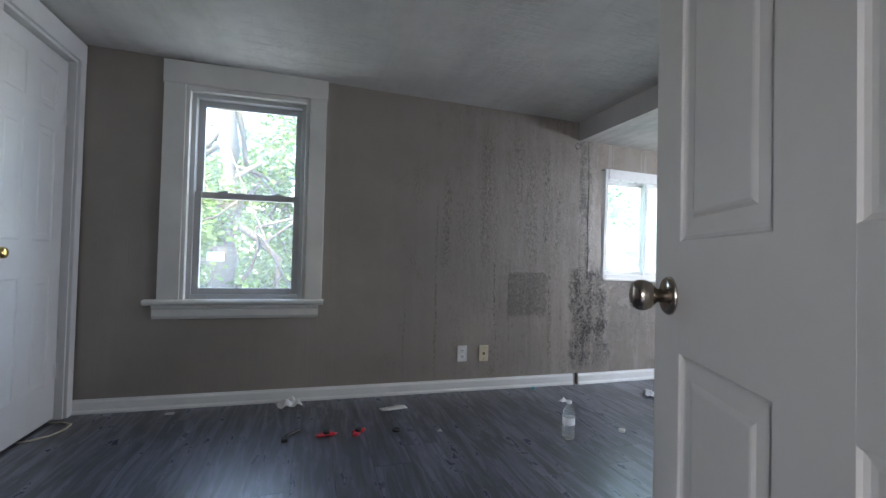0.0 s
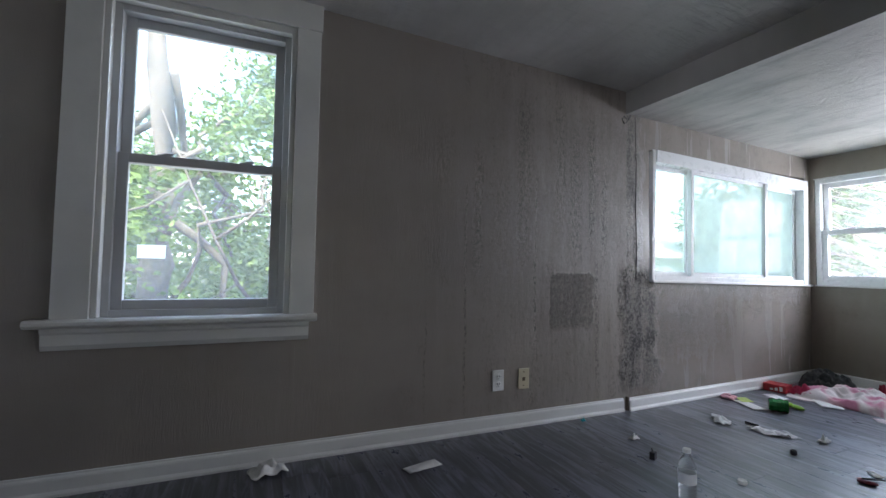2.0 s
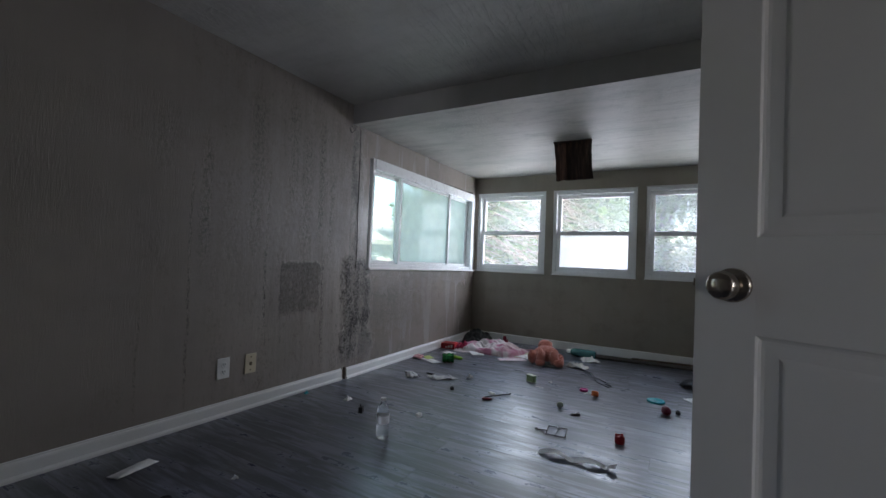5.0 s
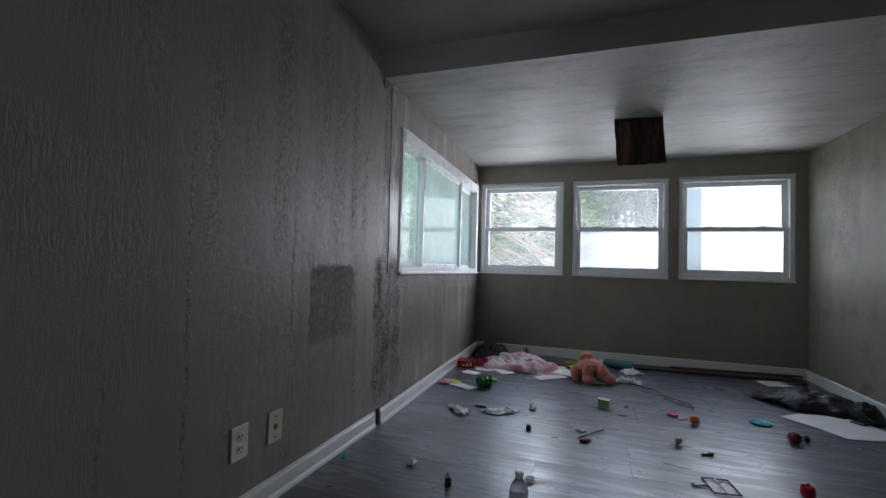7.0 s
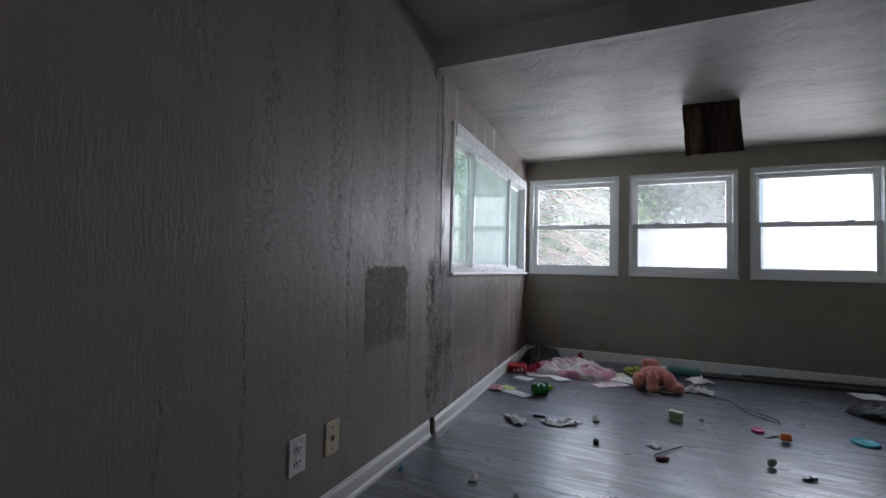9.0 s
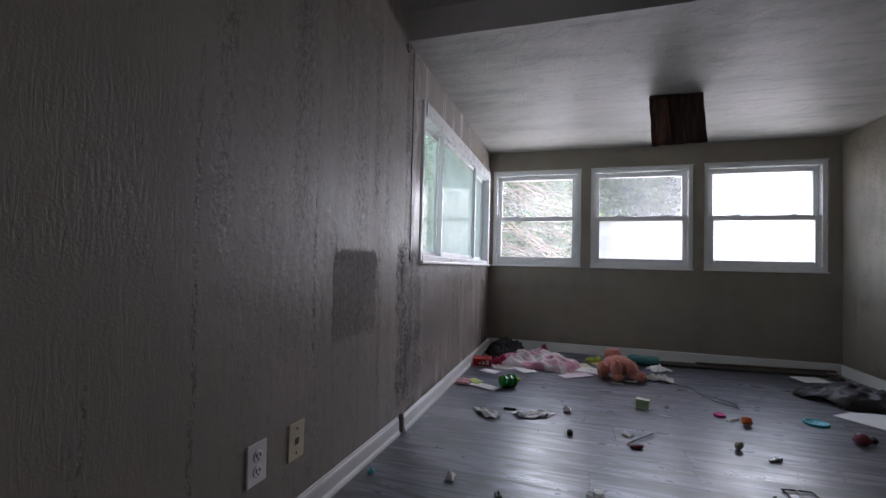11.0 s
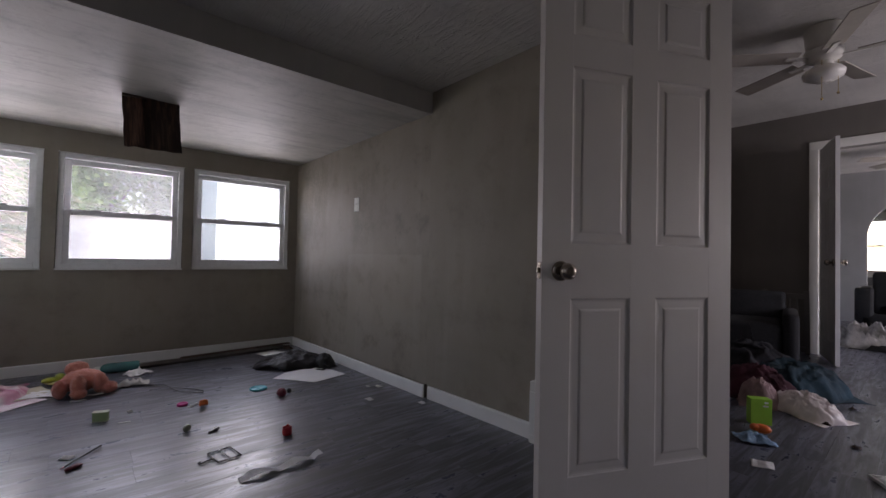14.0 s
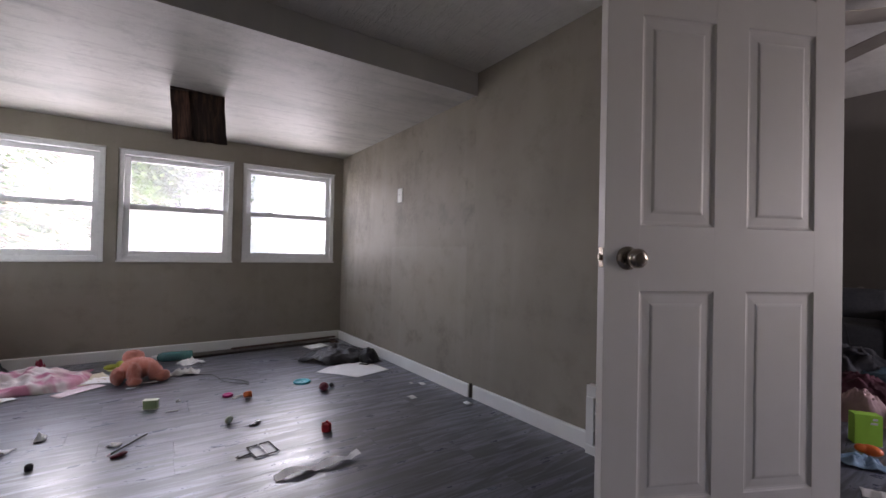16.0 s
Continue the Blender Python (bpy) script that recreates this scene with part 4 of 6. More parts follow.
# ---- outdoors ----
GZ = -1.3
M_GRASS = simple("grass_ground", (0.06, 0.075, 0.03), 0.9, vary=0.4, scale=4, relief=0.02)
bm = bmesh.new()
bmesh.ops.create_grid(bm, x_segments=24, y_segments=24, size=400.0, matrix=Matrix.Translation((0, 0, GZ)))
solid("ground", bm, M_GRASS, "rough grassy yard around the house", "ground", "structure")
bm = bmesh.new()
add_box(bm, (-1.3, -0.2, GZ - 0.02), (4.53, 3.12, -0.046))
add_box(bm, (-3.05, -11.35, GZ - 0.02), (2.75, -0.2, -0.046))
solid("foundation", bm, simple("block_foundation", (0.3, 0.29, 0.27), 0.9), "grey block foundation under the house", "foundation", "structure")
bm = bmesh.new()
add_box(bm, (-3.2, -11.5, 2.75), (2.3, 3.3, 2.85))
add_box(bm, (2.3, -0.2, 2.2), (4.75, 3.3, 2.3))
add_box(bm, (2.2, -0.2, 2.2), (2.3, 3.3, 2.75))
solid("roof", bm, simple("dark_shingle", (0.06, 0.055, 0.05), 0.9), "flat dark roof closing the house", "roof", "structure")

M_BARK = simple("grey_bark", (0.055, 0.048, 0.042), 0.9, vary=0.35, scale=10, relief=0.01)
M_TWIG = simple("dry_twigs", (0.15, 0.122, 0.095), 0.85, vary=0.3, scale=10, relief=0)
M_LEAF = leaf_material("maple_leaves", (0.05, 0.1, 0.026), (0.13, 0.2, 0.06))
M_LEAF3 = leaf_material("light_leaves", (0.08, 0.12, 0.04), (0.12, 0.2, 0.07))
M_LEAF2 = leaf_material("ivy_leaves", (0.045, 0.085, 0.028), (0.1, 0.16, 0.055))


def leaf_cloud(rng, clumps, per, size):
    """Mesh of many folded leaves round clump centres (x, y, z, radius)."""
    verts, faces = [], []
    for cx, cy, cz, r in clumps:
        for _ in range(int(per * r * r)):
            d = Vector((rng.gauss(0, 1), rng.gauss(0, 1), rng.gauss(0, 0.8)))
            d = d.normalized() * r * (rng.random() ** 0.45)
            p = Vector((cx, cy, cz)) + d
            q = Euler((rng.uniform(-0.9, 0.9), rng.uniform(-0.9, 0.9), rng.uniform(0, 6.28))).to_matrix()
            s = size * rng.uniform(0.6, 1.3)
            base = len(verts)
            for v in ((0, -0.6, 0), (0.5, -0.1, 0.1), (0.3, 0.45, 0.06), (0, 0.8, -0.05), (-0.3, 0.45, 0.06), (-0.5, -0.1, 0.1)):
                verts.append(p + q @ (Vector(v) * s))
            faces.append((base, base + 1, base + 2, base + 3))
            faces.append((base, base + 3, base + 4, base + 5))
    me = bpy.data.meshes.new("crown")
    me.from_pydata([tuple(v) for v in verts], [], faces)
    return me


def bent(rng, a, b, n, wob):
    a, b = Vector(a), Vector(b)
    pts = []
    for k in range(n + 1):
        f = k / n
        w = wob * math.sin(math.pi * f)
        pts.append(a.lerp(b, f) + Vector((rng.uniform(-w, w), rng.uniform(-w, w), rng.uniform(-w, w) * 0.6)))
    return pts


def tree(label, seed, at, height, trunk_r, clumps, per, size, limbs, leaf=None, bare=()):
    rng = random.Random(seed)
    t = holder("tree", label, "tree", m=Matrix.Translation(at))
    bm = bmesh.new()
    add_tube(bm, bent(rng, (0, 0, -0.1), (rng.uniform(-0.4, 0.4), rng.uniform(-0.3, 0.3), height * 0.8), 7, 0.15), trunk_r, 12, trunk_r * 0.35)
    part("trunk", bm, M_BARK, t, smooth=True)
    for k in range(limbs):
        c = clumps[k % len(clumps)]
        z = height * rng.uniform(0.25, 0.7)
        bm = bmesh.new()
        add_tube(bm, bent(rng, (0, 0, z), (c[0] + rng.uniform(-0.4, 0.4), c[1] + rng.uniform(-0.4, 0.4), c[2] + rng.uniform(-0.3, 0.3)), 7, 0.28), trunk_r * rng.uniform(0.14, 0.26), 7, 0.012)
        part("limb", bm, M_BARK, t, smooth=True)
    for pts, r in bare:
        bm = bmesh.new()
        add_tube(bm, [Vector(p) - Vector(at) for p in pts], r, 7, 0.006)
        part("limb", bm, M_BARK, t, "bare crooked branch", True)
    me = leaf_cloud(rng, clumps, per, size)
    me.materials.append(leaf or M_LEAF)
    crown = new("crown", me)
    crown.parent = t
    return t


def scatter_clumps(seed, n, lo, hi, r0, r1):
    rng = random.Random(seed)
    return [(rng.uniform(lo[0], hi[0]), rng.uniform(lo[1], hi[1]), rng.uniform(lo[2], hi[2]), rng.uniform(r0, r1)) for _ in range(n)]


# trees behind the tall window
tree("large leafy maple with a thick grey trunk outside the window", 3, (-0.9, 6.6, GZ), 6.5, 0.25, [c for c in scatter_clumps(4, 40, (-3.0, 0.2, 0.6), (2.0, 3.2, 6.4), 0.45, 0.9) if c[2] < 3.5 or c[0] > 0.9] + scatter_clumps(44, 9, (-0.9, -1.0, 0.9), (1.2, -0.4, 3.3), 0.28, 0.48), 1150, 0.07, 12)
tree("leafy young maple with thin crossing branches", 5, (1.1, 7.2, GZ), 5.0, 0.08, scatter_clumps(6, 27, (-1.8, -0.4, 0.4), (2.6, 2.0, 5.6), 0.4, 0.75), 1150, 0.07, 10, None, [
    ([(1.1, 7.2, 0.1), (0.6, 6.0, 0.25), (0.1, 5.3, 0.4), (-0.12, 5.0, 0.72), (-0.3, 4.95, 1.1), (-0.52, 5.0, 1.6), (-0.75, 5.1, 2.2)], 0.03),
    ([(-0.3, 4.95, 1.1), (-0.05, 4.95, 1.3), (0.18, 5.0, 1.55), (0.3, 5.1, 2.1), (0.34, 5.2, 2.7)], 0.016),
    ([(-0.52, 5.0, 1.6), (-0.8, 4.95, 1.35), (-1.1, 5.0, 1.25), (-1.5, 5.1, 1.0)], 0.014),
    ([(0.18, 5.0, 1.55), (0.32, 4.95, 1.2), (0.33, 5.0, 0.7), (0.2, 5.1, 0.45)], 0.011),
    ([(-0.12, 5.0, 0.72), (-0.3, 4.95, 0.6), (-0.28, 5.0, 0.35)], 0.01)])
tree("tall green tree at the edge of the yard", 7, (8.6, 13.5, GZ), 8.0, 0.22, scatter_clumps(8, 40, (-3.6, -1.5, 1.6), (4.6, 1.5, 8.0), 0.8, 1.4), 420, 0.12, 8)
tree("broad green tree filling the yard behind the maples", 13, (-0.5, 12.5, GZ), 8.0, 0.25, scatter_clumps(14, 46, (-5.0, -1.0, 0.4), (5.5, 1.5, 4.6), 0.9, 1.5), 420, 0.12, 8, M_LEAF2)
tree("dense green tree behind the back windows", 9, (12.8, 1.2, GZ), 6.0, 0.2, scatter_clumps(10, 70, (-1.5, -2.4, 0.5), (1.5, 3.2, 6.2), 0.6, 1.1), 700, 0.1, 8, M_LEAF3)
tree("distant green tree above the brush", 11, (14.5, 6.8, GZ), 6.5, 0.2, scatter_clumps(12, 40, (-2.0, -3.2, 1.4), (2.0, 3.2, 6.4), 0.8, 1.2), 480, 0.11, 8)

# dry brush heap outside the first far window
rng = random.Random(21)
brush = holder("brush_heap", "tangled heap of dry tan branches and vines", "brush", m=Matrix.Translation((7.8, 4.05, GZ)))
bm = bmesh.new()
for k in range(430):
    a = Vector((rng.uniform(-1.0, 1.2), rng.uniform(-1.5, 2.0), rng.uniform(0.4, 3.9)))
    ang = rng.gauss(0.0, 0.45)
    d = Vector((rng.uniform(-0.5, 0.5), -math.cos(ang), -0.5 * math.cos(ang) + rng.gauss(0, 0.3)))
    add_tube(bm, bent(rng, a, a + d.normalized() * rng.uniform(0.7, 1.9), 4, 0.1), rng.uniform(0.006, 0.018), 4, 0.003)
tagged(part("branches", bm, M_TWIG, brush), kind="stuff")
me = leaf_cloud(rng, scatter_clumps(22, 95, (0.9, -2.4, 0.3), (2.4, 2.8, 4.6), 0.4, 0.75), 420, 0.085)
me.materials.append(M_LEAF2)
lv = new("leaves", me)
lv.parent = brush

# neighbouring buildings
M_SIDING = simple("white_siding", (0.8, 0.8, 0.79), 0.5, vary=0.05, scale=3, relief=0.001)
M_ROOF = simple("grey_shingles", (0.34, 0.32, 0.3), 0.85, vary=0.25, scale=12, relief=0.004)
M_DARKGLASS = simple("dark_window_glass", (0.05, 0.06, 0.07), 0.1, vary=0.2)


def house(label, at, rz, size, wall_h, roof_h, wins):
    """A sided house: ground box, gable roof and windows on its front (local -y)."""
    lx, ly = size
    h = holder("house", label, "house", m=pose(at[0], at[1], at[2], 0, 0, rz))
    bm = bmesh.new()
    add_box(bm, (-lx / 2, 0, 0), (lx / 2, ly, wall_h))
    n = int(wall_h / 0.2)
    for k in range(n):
        moulding(bm, -lx / 2, lx / 2, [(0, k * 0.2 + 0.2), (-0.004, k * 0.2 + 0.2), (-0.022, k * 0.2), (0, k * 0.2)])
    part("wall", bm, M_SIDING, h)
    bm = bmesh.new()
    prof = [(-0.4, wall_h - 0.1), (ly / 2, wall_h + roof_h), (ly + 0.4, wall_h - 0.1), (ly + 0.4, wall_h), (ly / 2, wall_h + roof_h + 0.14), (-0.4, wall_h + 0.04)]
    moulding(bm, -lx / 2 - 0.3, lx / 2 + 0.3, prof)
    part("roof", bm, M_ROOF, h)
    for x, z, w, hh in wins:
        bm = bmesh.new()
        for lo, hi in (((x - w / 2 - 0.08, -0.06, z - 0.08), (x - w / 2, -0.02, z + hh + 0.08)), ((x + w / 2, -0.06, z - 0.08), (x + w / 2 + 0.08, -0.02, z + hh + 0.08)), ((x - w / 2, -0.06, z + hh), (x + w / 2, -0.02, z + hh + 0.08)), ((x - w / 2, -0.06, z - 0.08), (x + w / 2, -0.02, z)), ((x - w / 2, -0.055, z + hh / 2 - 0.03), (x + w / 2, -0.025, z + hh / 2 + 0.03))):
            add_box(bm, lo, hi)
        wo = part("window", bm, M_VINYL, h)
        bm = bmesh.new()
        add_box(bm, (x - w / 2, -0.04, z), (x + w / 2, -0.03, z + hh))
        part("pane", bm, M_DARKGLASS, wo)
    return h


house("low white sided neighbouring house with a pale roof", (14.0, 10.0, GZ), 0, (11.0, 6.0), 2.7, 1.0, [(-3.0, 1.0, 0.9, 1.2), (1.6, 1.0, 0.9, 1.2)])
house("white sided garage beside the back yard", (9.6, -5.0, GZ), -90, (9.2, 5.0), 4.4, 1.8, [])
house("pale house across the yard", (-6.5, 21.0, GZ), 8, (9.0, 6.0), 4.0, 2.0, [(-2.0, 1.3, 0.9, 1.4), (1.5, 1.3, 0.9, 1.4)])

# ---- floor ----
bm = bmesh.new()
add_box(bm, (-1.29, -0.2, -0.045), (4.52, 3.0, -0.006))
add_box(bm, (-2.84, -4.4, -0.045), (1.88, -0.2, -0.006))
add_box(bm, (-3.03, -11.3, -0.045), (2.73, -4.4, -0.006))
floor = solid("floor", bm, M_SUBFLOOR, "dark grey wood-look vinyl plank floor with dust", "floor", "structure")
PW, PL = 0.18, 1.22
bm = bmesh.new()
add_box(bm, (-PW / 2 + 0.0003, -PL / 2 + 0.0003, -0.005), (PW / 2 - 0.0003, PL / 2 - 0.0003, 0.0), bevel=0.0005)
plank_mesh = mesh_of("plank", bm, M_FLOOR)
rng = random.Random(5)
rest = []


def floor_end(x):
    """How far the floor reaches along y in the row of planks at x."""
    if x > 2.7:
        return -0.1, 2.98
    if x > 1.85:
        return -0.1, 2.98
    return -11.2, 2.98 if x > -1.25 else -0.2


for i in range(int(7.4 / PW)):
    x = -2.95 + PW * (i + 0.5)
    lo_y, hi_y = floor_end(x)
    y = 3.05 + PL / 2 - rng.uniform(0, PL)
    while y > -11.9:
        y0, y1 = max(lo_y, y - PL / 2), min(hi_y, y + PL / 2)
        y -= PL
        if y1 - y0 < 0.05:
            continue
        if x > -1.25 and y1 > -0.9:
            if y1 - y0 > PL - 0.001:
                ob = new("plank", plank_mesh)
            else:
                bm = bmesh.new()
                half = (y1 - y0) / 2
                add_box(bm, (-PW / 2 + 0.0004, -half + 0.0004, -0.005), (PW / 2 - 0.0004, half - 0.0004, 0.0), bevel=0.0005)
                ob = new("plank", mesh_of("plank", bm, M_FLOOR))
            ob.parent = floor
            ob.location = (x, (y0 + y1) / 2, 0)
        else:
            rest.append((x, y0, y1))
bm_v, bm_f = [], []
for x, y0, y1 in rest:
    b = len(bm_v)
    for sx, yy in ((-1, y0 + 0.0006), (1, y0 + 0.0006), (1, y1 - 0.0006), (-1, y1 - 0.0006)):
        bm_v.append((x + sx * (PW / 2 - 0.0006), yy, 0.0))
    bm_f.append((b, b + 1, b + 2, b + 3))
me = bpy.data.meshes.new("plank_field")
me.from_pydata(bm_v, [], bm_f)
me.materials.append(M_FLOOR)
pf = new("plank_field", me)
pf.parent = floor
tagged(pf, kind="stuff")


# ---- things in the bedroom ----
def cloth(bm, w, d, amp, seed, n=22, dome=0.0, lift=0.004, freq=3.0, m=None, shape=None):
    """A crumpled sheet of w x d lying on z = 0, with folds of height amp."""
    grid = []
    off = Vector((seed * 3.7, seed * 1.9, seed * 0.7))
    for i in range(n + 1):
        row = []
        for j in range(n + 1):
            x, y = (i / n - 0.5) * w, (j / n - 0.5) * d
            k = noise.noise(Vector((x * freq / max(w, d) * 2, y * freq / max(w, d) * 2, 0)) + off)
            bend = Vector((k * 0.5, noise.noise(Vector((y * 3, x * 3, 7)) + off) * 0.5, 0))
            k2 = 1.0 - 3.2 * abs(noise.noise(Vector((x * freq * 1.7 / max(w, d) * 2, y * freq * 1.7 / max(w, d) * 2, 4)) + off + bend))
            k2 += 0.5 * (1.0 - 3.2 * abs(noise.noise(Vector((x * freq * 3.7 / max(w, d) * 2, y * freq * 3.7 / max(w, d) * 2, 9)) + off + bend)))
            e = min(1.0, 2.2 * min(0.5 - abs(i / n - 0.5) + 0.12, 0.5 - abs(j / n - 0.5) + 0.12))
            z = lift + amp * max(0.0, 0.45 + 0.8 * k + 0.3 * k2) * e
            if dome:
                hill = max(0.0, 1 - (2 * i / n - 1) ** 2 - (2 * j / n - 1) ** 2) ** 0.55
                z = lift + hill * (dome + amp * (0.8 * k + 0.55 * k2))
            wob = 0.12 * min(w, d)
            row.append(bm.verts.new((x + wob * noise.noise(Vector((y * 9, x * 3, 1)) + off), y + wob * noise.noise(Vector((x * 9, y * 3, 2)) + off), z)))
        grid.append(row)
    for i in range(n):
        for j in range(n):
            if shape and not shape((i + 0.5) / n - 0.5, (j + 0.5) / n - 0.5):
                continue
            bm.faces.new((grid[i][j], grid[i + 1][j], grid[i + 1][j + 1], grid[i][j + 1]))
    loose = [v for v in bm.verts if not v.link_faces]
    bmesh.ops.delete(bm, geom=loose, context="VERTS")
    r = bmesh.ops.solidify(bm, geom=list(bm.faces), thickness=0.0015)
    if m is not None:
        bmesh.ops.transform(bm, matrix=m, verts=bm.verts)
    return bm


def ragged(x, y):
    """Outline of a torn scrap: an oval with a wavy rim."""
    a = math.atan2(y, x)
    return x * x + y * y < (0.4 + 0.07 * math.sin(3 * a + 1) + 0.05 * math.sin(7 * a)) ** 2


def sheet(name, at, rz, w, d, mat, label, category="paper", amp=0.004, seed=1, n=10, freq=2.0, group="", z=0.0, shape=None):
    bm = cloth(bmesh.new(), w, d, amp, seed, n, freq=freq, shape=shape)
    return solid(name, bm, mat, label, category, group=group, smooth=True, m=pose(at[0], at[1], z, 0, 0, rz))


def blob(bm, parts_list, seg=14):
    """Rounded body out of ellipsoids (x, y, z, rx, ry, rz)."""
    for x, y, z, a, b, c in parts_list:
        bmesh.ops.create_uvsphere(bm, u_segments=seg, v_segments=max(6, seg // 2 + 2), radius=1.0, matrix=Matrix.Translation((x, y, z)) @ Matrix.Diagonal((a, b, c, 1)))
    return bm


M_PAPER = simple("white_paper", (0.78, 0.78, 0.77), 0.7, vary=0.05)
M_PAPER_PRINT = simple("printed_paper", (0.7, 0.7, 0.68), 0.6, vary=0.25, scale=30)
M_FILM = simple("crinkled_clear_film", (0.84, 0.85, 0.87), 0.3, vary=0.3, scale=18)
M_BLACK = simple("black_plastic", (0.02, 0.02, 0.021), 0.4)
M_RED = simple("red_plastic", (0.5, 0.02, 0.03), 0.35)
M_DARKRED = simple("dark_red_plastic", (0.16, 0.015, 0.03), 0.3)
M_MAGENTA = simple("magenta_plastic", (0.62, 0.03, 0.22), 0.35)
M_ORANGE = simple("orange_plastic", (0.8, 0.16, 0.03), 0.35)
M_TEAL = simple("teal_plastic", (0.03, 0.4, 0.48), 0.3)
M_GREEN = simple("deep_green_plastic", (0.01, 0.2, 0.04), 0.2)
M_LIME = simple("lime_plastic", (0.32, 0.6, 0.05), 0.4)
M_PALEGREEN = simple("pale_green_card", (0.38, 0.52, 0.27), 0.6)
M_PINK = simple("pink_card", (0.8, 0.42, 0.46), 0.6)
M_WHITE = simple("white_plastic", (0.78, 0.78, 0.76), 0.35)
M_IVORY = simple("ivory_plastic", (0.62, 0.55, 0.4), 0.4)
M_STEEL = simple("grey_steel", (0.42, 0.42, 0.43), 0.3, 1.0)
M_WIREBLACK = simple("black_enamel_wire", (0.2, 0.2, 0.21), 0.2, 0.9)
M_BOARD = grainy_wood("old_brown_board", (0.028, 0.018, 0.014), (0.09, 0.055, 0.038))
M_BOARD2 = grainy_wood("reddish_brown_board", (0.05, 0.03, 0.023), (0.19, 0.115, 0.08))

# outlets
def wall_plate(name, m, label, mat, kind):
    p = holder(name, label, "socket" if kind != "switch" else "light switch", m=m)
    bm = bmesh.new()
    add_box(bm, (-0.036, -0.006, -0.058), (0.036, 0.0005, 0.058), bevel=0.003)
    part("plate", bm, mat, p)
    if kind == "outlet":
        for z in (-0.021, 0.021):
            bm = bmesh.new()
            add_lathe(bm, [(0.0165, 0.0), (0.0165, 0.0025), (0.015, 0.0035), (0.0, 0.0035)], Matrix.Translation((0, -0.0055, z)) @ Matrix.Rotation(math.pi / 2, 4, "X"), caps=False)
            r = part("receptacle", bm, M_IVORY if mat is M_IVORY else M_WHITE, p)
            bm = bmesh.new()
            for x, h in ((-0.0065, 0.009), (0.0065, 0.007)):
                add_box(bm, (x - 0.0022, -0.0098, z - h / 2 + 0.002), (x + 0.0022, -0.0086, z + h / 2 + 0.004))
            add_cyl(bm, 0.0028, 0.0028, 0.001, Matrix.Translation((0, -0.0091, z - 0.008)) @ Matrix.Rotation(math.pi / 2, 4, "X"), 10)
            part("slot", bm, M_BLACK, r, "dark contact slots")
    else:
        bm = bmesh.new()
        if kind == "switch":
            add_box(bm, (-0.006, -0.008, -0.012), (0.006, -0.005, 0.012), bevel=0.001)
            add_box(bm, (-0.004, -0.016, 0.0), (0.004, -0.006, 0.008), bevel=0.001)
            part("toggle", bm, mat, p)
        else:
            add_box(bm, (-0.009, -0.0075, -0.011), (0.009, -0.0058, 0.009), bevel=0.0006)
            part("jack", bm, simple("dark_brass", (0.12, 0.09, 0.05), 0.5), p, "dark jack opening")
            for z in (-0.038, 0.038):
                bm = bmesh.new()
                add_lathe(bm, [(0.004, 0.0), (0.0035, 0.0015), (0.0, 0.002)], Matrix.Translation((0, -0.0058, z)) @ Matrix.Rotation(math.pi / 2, 4, "X"), 10, False)
                part("screw", bm, bpy.data.materials["dark_brass"], p)
    return p


wall_plate("wall_socket", F_A @ Matrix.Translation((2.4085, 0, 0.271)), "white duplex wall socket low on the taupe wall", M_WHITE, "outlet")
wall_plate("phone_socket", F_A @ Matrix.Translation((2.5765, 0, 0.268)) @ Matrix.Rotation(0.02, 4, "Y"), "ivory phone jack plate low on the taupe wall", M_IVORY, "jack")
wall_plate("light_switch", F_C2 @ Matrix.Translation((4.39 - 3.165, 0, 1.388)), "white light switch plate on the taupe wall", M_WHITE, "switch")

# floor register beside the door
vent = holder("wall_register", "white metal wall register with open grille", "vent", m=F_C @ Matrix.Translation((0.876, 0, 0)) @ Matrix.Diagonal((1, 1, 1.05, 1)))
bm = bmesh.new()
for lo, hi in (((0, -0.05, 0.0), (0.35, 0.0, 0.04)), ((0, -0.045, 0.25), (0.35, 0.0, 0.3)), ((0, -0.048, 0.04), (0.04, 0.0, 0.25)), ((0.31, -0.048, 0.04), (0.35, 0.0, 0.25)), ((0.04, -0.046, 0.105), (0.31, -0.03, 0.112)), ((0.04, -0.046, 0.178), (0.31, -0.03, 0.185))):
    add_box(bm, lo, hi, bevel=0.003)
part("frame", bm, M_TRIM, vent)
# black plate gives the shade inside the duct as a colour
bm = bmesh.new()
add_box(bm, (0.04, -0.012, 0.04), (0.31, -0.004, 0.25))
part("duct", bm, M_BLACK, vent, "black plate standing in for the unlit duct")
bm = bmesh.new()
add_box(bm, (-0.004, -0.042, 0.04), (0.004, -0.032, 0.25))
slat = mesh_of("slat", bm, M_TRIM)
for k in range(12):
    ob = new("slat", slat)
    ob.parent = vent
    ob.location = (0.052 + k * 0.0223, 0, 0)

